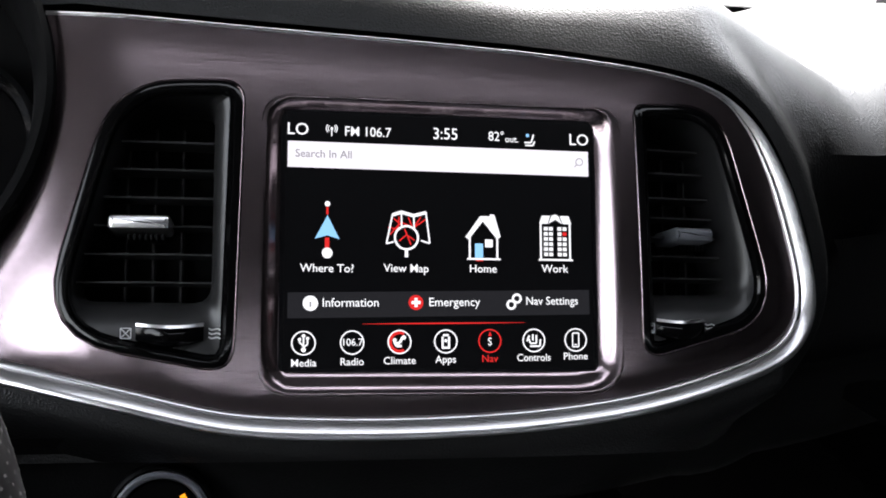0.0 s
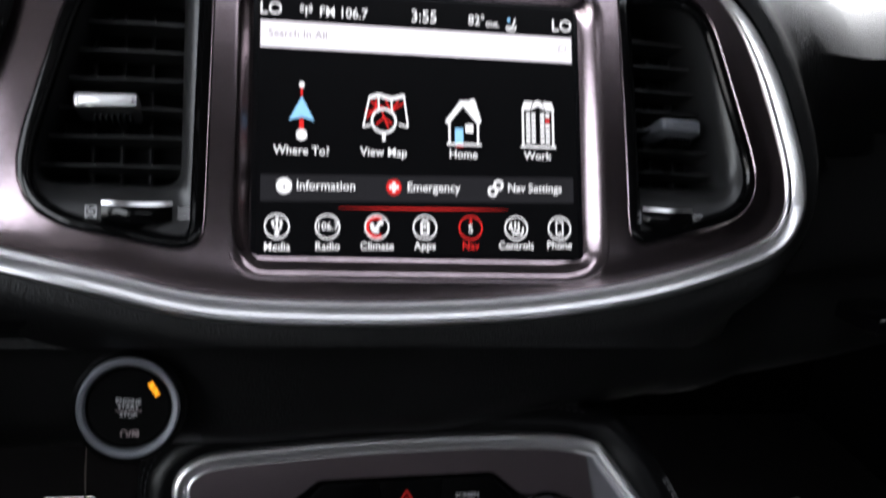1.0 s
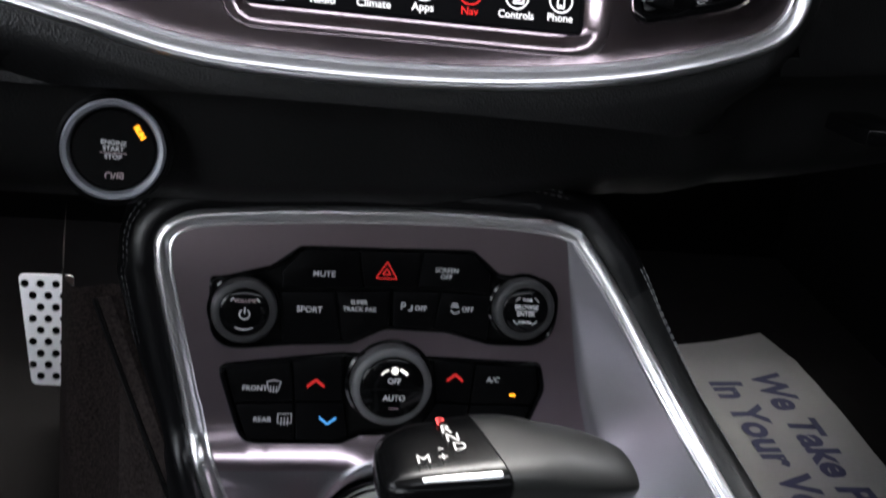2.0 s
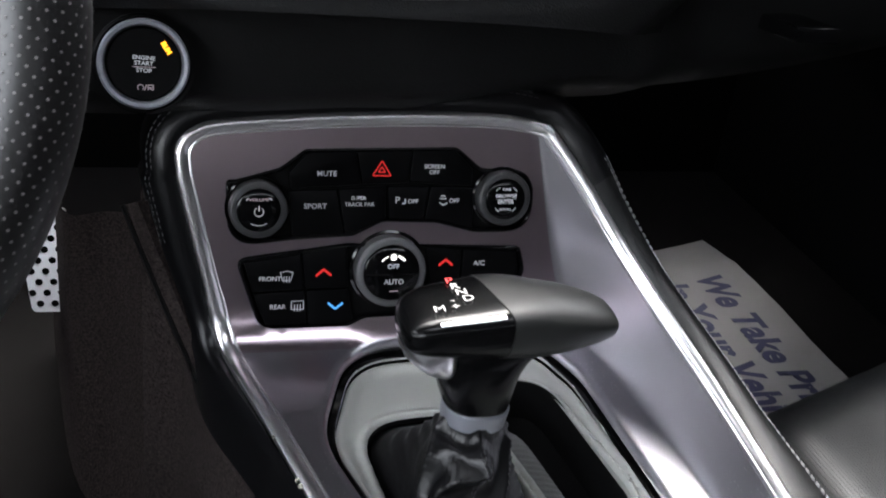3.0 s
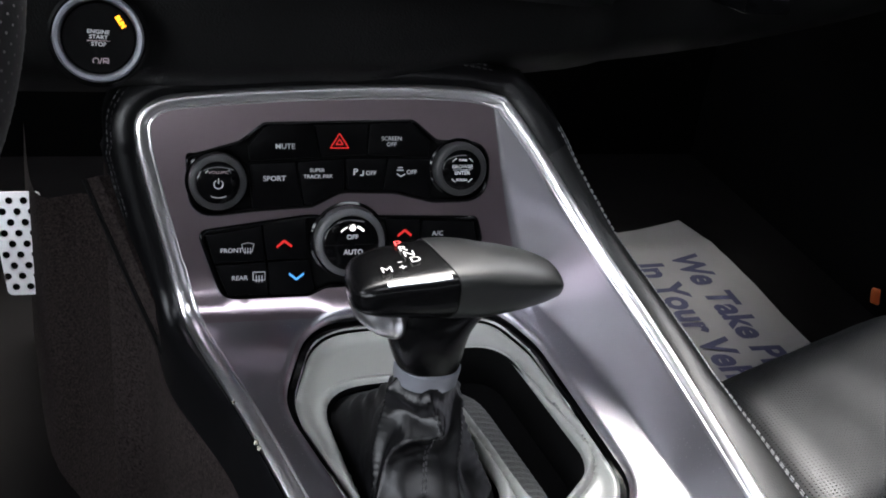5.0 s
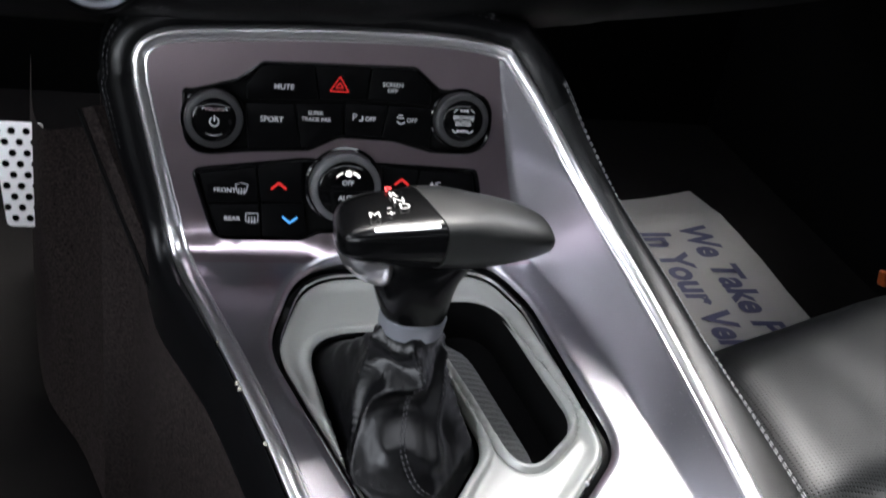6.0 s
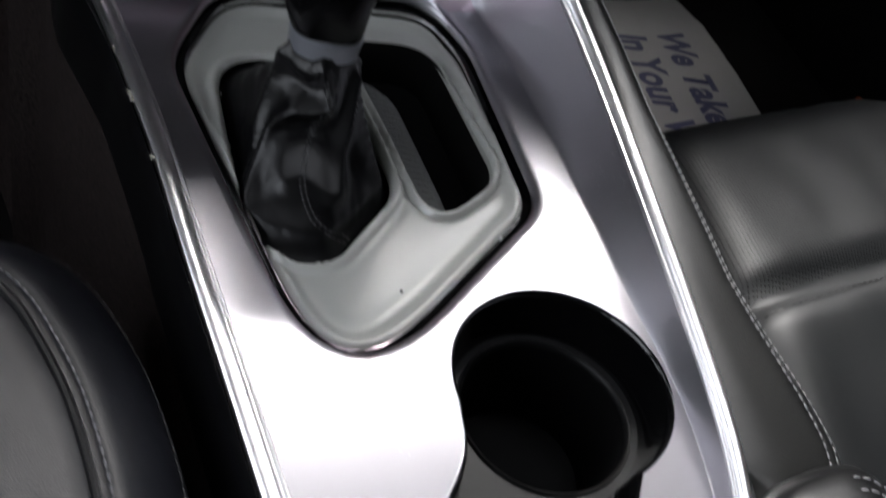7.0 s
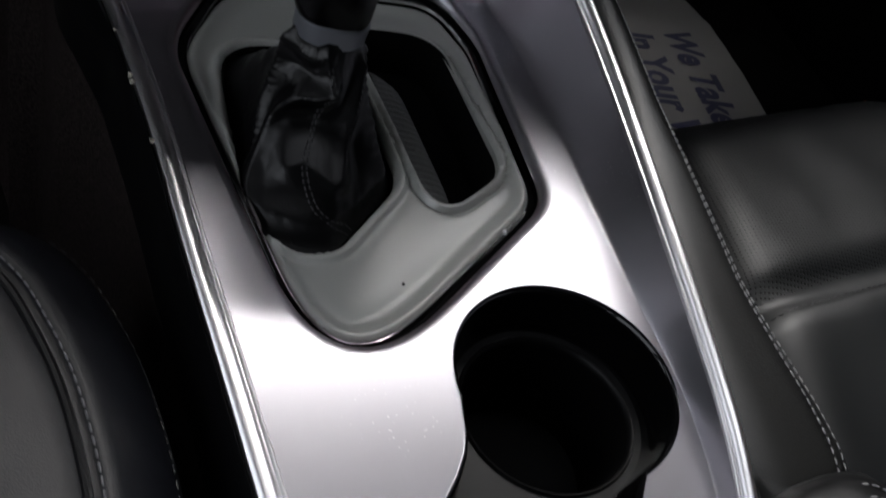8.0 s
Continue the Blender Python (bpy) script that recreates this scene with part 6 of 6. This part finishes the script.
rows = [[Vector((*p.lerp(q, f), z)) for p, q in zip(cush_out, cush_in)] for f, z in (
    (0.06, ZF + 0.02), (0.03, 0.12), (0.0, 0.20), (0.0, 0.235), (0.02, 0.252), (0.05, 0.266), (0.10, 0.279), (0.16, 0.289), (0.19, 0.2935), (0.215, 0.2955), (0.235, 0.2955), (0.250, 0.2932), (0.268, 0.2960), (0.33, 0.2985), (0.60, 0.296), (1.0, 0.284))]
part("cushion", loft(rows, False), SEATSKIN, ds, "smooth leather cushion", angle=180)
part("stitching", stitches([p + Vector((0, 0, 0.0008)) for p in smooth_line(rows[10], 2)], Vector((0, 0.3, 1)), 0.0046, 0.0016, 0.0009), SEATTHREAD, ds, "grey seam stitching")
part("stitching", stitches([p + Vector((0.0006, 0.0006, 0.0006)) for p in smooth_line(rows[5], 2)], Vector((0.7, 0.3, 0.6)), 0.0046, 0.0030, 0.0007), THREADDARK, ds, "fine grey side stitching")
part("piping", sweep([p + Vector((0, 0, 0.0006)) for p in smooth_line(rows[12], 2)], [(0.0020 * math.cos(b), 0.0020 * math.sin(b)) for b in (0, 0.785, 1.57, 2.356, 3.14, 3.93, 4.71, 5.5)], Vector((0, 0.3, 1))), LEATHER, ds, "black piping")

# passenger's cushion: perforated, with a sewn cross seam
PERF = material("perforated_leather", (0.0035, 0.0045, 0.0055), 0.47, 0, 0.3, 220, spot=0.12, spec=0.22)
pt = PERF.node_tree
pco = pt.nodes.new("ShaderNodeTexCoord")
pvm = pt.nodes.new("ShaderNodeVectorMath")
pvm.operation = "SCALE"
pvm.inputs["Scale"].default_value = 1 / 0.0027
pt.links.new(pco.outputs["Object"], pvm.inputs[0])
pfr = pt.nodes.new("ShaderNodeVectorMath")
pfr.operation = "FRACTION"
pt.links.new(pvm.outputs[0], pfr.inputs[0])
psub = pt.nodes.new("ShaderNodeVectorMath")
psub.operation = "SUBTRACT"
psub.inputs[1].default_value = (0.5, 0.5, 0.5)
pt.links.new(pfr.outputs[0], psub.inputs[0])
pflat = pt.nodes.new("ShaderNodeVectorMath")
pflat.operation = "MULTIPLY"
pflat.inputs[1].default_value = (1, 1, 0)
pt.links.new(psub.outputs[0], pflat.inputs[0])
plen = pt.nodes.new("ShaderNodeVectorMath")
plen.operation = "LENGTH"
pt.links.new(pflat.outputs[0], plen.inputs[0])
prng = pt.nodes.new("ShaderNodeMapRange")
prng.inputs["From Min"].default_value, prng.inputs["From Max"].default_value = 0.10, 0.25
pgeo, pdot, pmask, padd = pt.nodes.new("ShaderNodeNewGeometry"), pt.nodes.new("ShaderNodeVectorMath"), pt.nodes.new("ShaderNodeMapRange"), pt.nodes.new("ShaderNodeMath")
pdot.operation, pdot.inputs[1].default_value = "DOT_PRODUCT", (-0.35, 1, 0)
pmask.inputs["From Min"].default_value, pmask.inputs["From Max"].default_value = 0.098, 0.094      # plain leather behind the cross seam
pt.links.new(pgeo.outputs["Position"], pdot.inputs[0])
pt.links.new(pdot.outputs["Value"], pmask.inputs[0])
pt.links.new(plen.outputs["Value"], padd.inputs[0])
pt.links.new(pmask.outputs[0], padd.inputs[1])
pt.links.new(padd.outputs[0], prng.inputs[0])
pbmp = pt.nodes.new("ShaderNodeBump")
pbmp.inputs["Strength"].default_value, pbmp.inputs["Distance"].default_value = 0.6, 0.0010
pt.links.new(prng.outputs[0], pbmp.inputs["Height"])
phole = pt.nodes.new("ShaderNodeMix")
phole.data_type = "RGBA"
phole.inputs["A"].default_value = (0.0006, 0.0006, 0.0006, 1)
pt.links.new(pt.nodes["Principled BSDF"].inputs["Base Color"].links[0].from_socket, phole.inputs["B"])
pt.links.new(prng.outputs[0], phole.inputs["Factor"])
pt.links.new(phole.outputs["Result"], pt.nodes["Principled BSDF"].inputs["Base Color"])
pspec = pt.nodes.new("ShaderNodeMapRange")
pspec.inputs["To Min"].default_value, pspec.inputs["To Max"].default_value = 0.0, 0.34
pt.links.new(prng.outputs[0], pspec.inputs[0])
pt.links.new(pspec.outputs[0], pt.nodes["Principled BSDF"].inputs["Specular IOR Level"])
pt.links.new(pbmp.outputs[0], pt.nodes["Principled BSDF"].inputs["Normal"])

ps = thing("car_seat", (0.52, 0.1, ZF), "black perforated leather passenger seat cushion with a cross seam", "car seat", "front seats")


def pass_top(x, y):
    front = 0.421 + 0.10 * max(0.0, min(1, (x - 0.26) / 0.25))
    d = front - y
    drop = 0.10 * (1 - min(1, max(0.0, d) / 0.11)) ** 2.2
    seam = 0.010 * math.exp(-((y - 0.200 - 0.35 * (x - 0.3)) / 0.010) ** 2)
    sideroll = 0.05 * max(0.0, (0.300 - x) / 0.05) ** 2
    behind = 0.30 * max(0.0, 0.205 + 0.35 * (x - 0.3) - y) ** 1.3
    pull = 0.0016 * noise.noise(Vector((x * 10 + y * 16, x * 34 - y * 9, 1.7))) * min(1.0, max(0.0, d) / 0.05)
    return 0.282 + 0.012 * math.sin((y + 0.1) * 5) - drop - seam - sideroll - behind + pull


rows = []
for i in range(46):
    x = 0.252 + 0.53 * i / 45
    front = 0.421 + 0.10 * max(0.0, min(1, (x - 0.26) / 0.25))
    row = [Vector((x, front - 0.03, ZF + 0.05)), Vector((x, front + 0.002, 0.08))]
    for k in range(80):
        y = front + (-0.35 - front) * (k / 79) ** 1.25
        row.append(Vector((x, y, pass_top(x, y))))
    rows.append(row)
skirt = [[Vector((0.248, p.y, ZF + 0.05)) for p in rows[0]], [Vector((0.248, p.y, min(p.z, 0.12))) for p in rows[0]]]
part("cushion", loft(skirt + rows, False), PERF, ps, "perforated leather cushion", angle=180)
seam_pts = []
for i in range(40):
    x = 0.275 + 0.45 * i / 39
    y = 0.200 + 0.35 * (x - 0.3) - 0.013
    seam_pts.append(Vector((x, y, pass_top(x, y) + 0.0008)))
part("stitching", stitches(seam_pts, Vector((0, 0, 1)), 0.0038, 0.0016, 0.0009), THREADDARK, ps, "dark seam stitching")

# ---- passenger footwell: printed paper mat ----
PM = Plane((0.684, 1.08, -0.025), (1, 0, 0))
PM.u = Vector((0, -1, 0))
PM.v = Vector((1, 0, 0))
PM.w = PM.u.cross(PM.v)
paper = thing("paper_floor_mat", PM(0, 0, 0), "white paper floor mat printed with blue words in the footwell", "floor mat")


def paper_at(u, v):
    crease = 0.004 * noise.noise(Vector((u * 6, v * 6, 0))) + 0.0015 * noise.noise(Vector((u * 25, v * 25, 3)))
    return PM(u, v, 0.003 + crease)


part("sheet", sheet([Vector(p) for p in ((-0.112, 0.062), (-0.035, 0.083), (0.58, 0.080), (0.60, -0.30), (-0.02, -0.30), (-0.085, -0.030))], [], 0.02, paper_at, g=lambda u, v: paper_at(u, v) - PM.w * 0.001), SHADEDPAPER, paper, "creased white paper, greyed by shade put into its colour")
for body, u, v in (("We Take Pride", 0.004, 0.004), ("In Your Vehicle", 0.030, -0.066)):
    me = text_mesh(body, 0.0455, Matrix(), INK, 0.92, 0.0024)
    left = min(p.co.x for p in me.vertices)
    me.transform(Matrix.Translation((u - left, v, 0)))
    for p in me.vertices:
        q = paper_at(p.co.x, p.co.y) + PM.w * 0.0012
        p.co = q
    part("printed_line", me, INK, paper, "blue printed words")

# small orange reflector low on the passenger door side
RF = Plane((0.935, 0.895, 0.0), (0, 0.3, 1))
single("reflector", prism(rpoly([(-0.02, -0.012, 0.005), (0.02, -0.012, 0.005), (0.02, 0.012, 0.005), (-0.02, 0.012, 0.005)]), -0.01, 0.004, RF, 0.002), ORANGE, "small orange reflector low on the door side", "reflector")
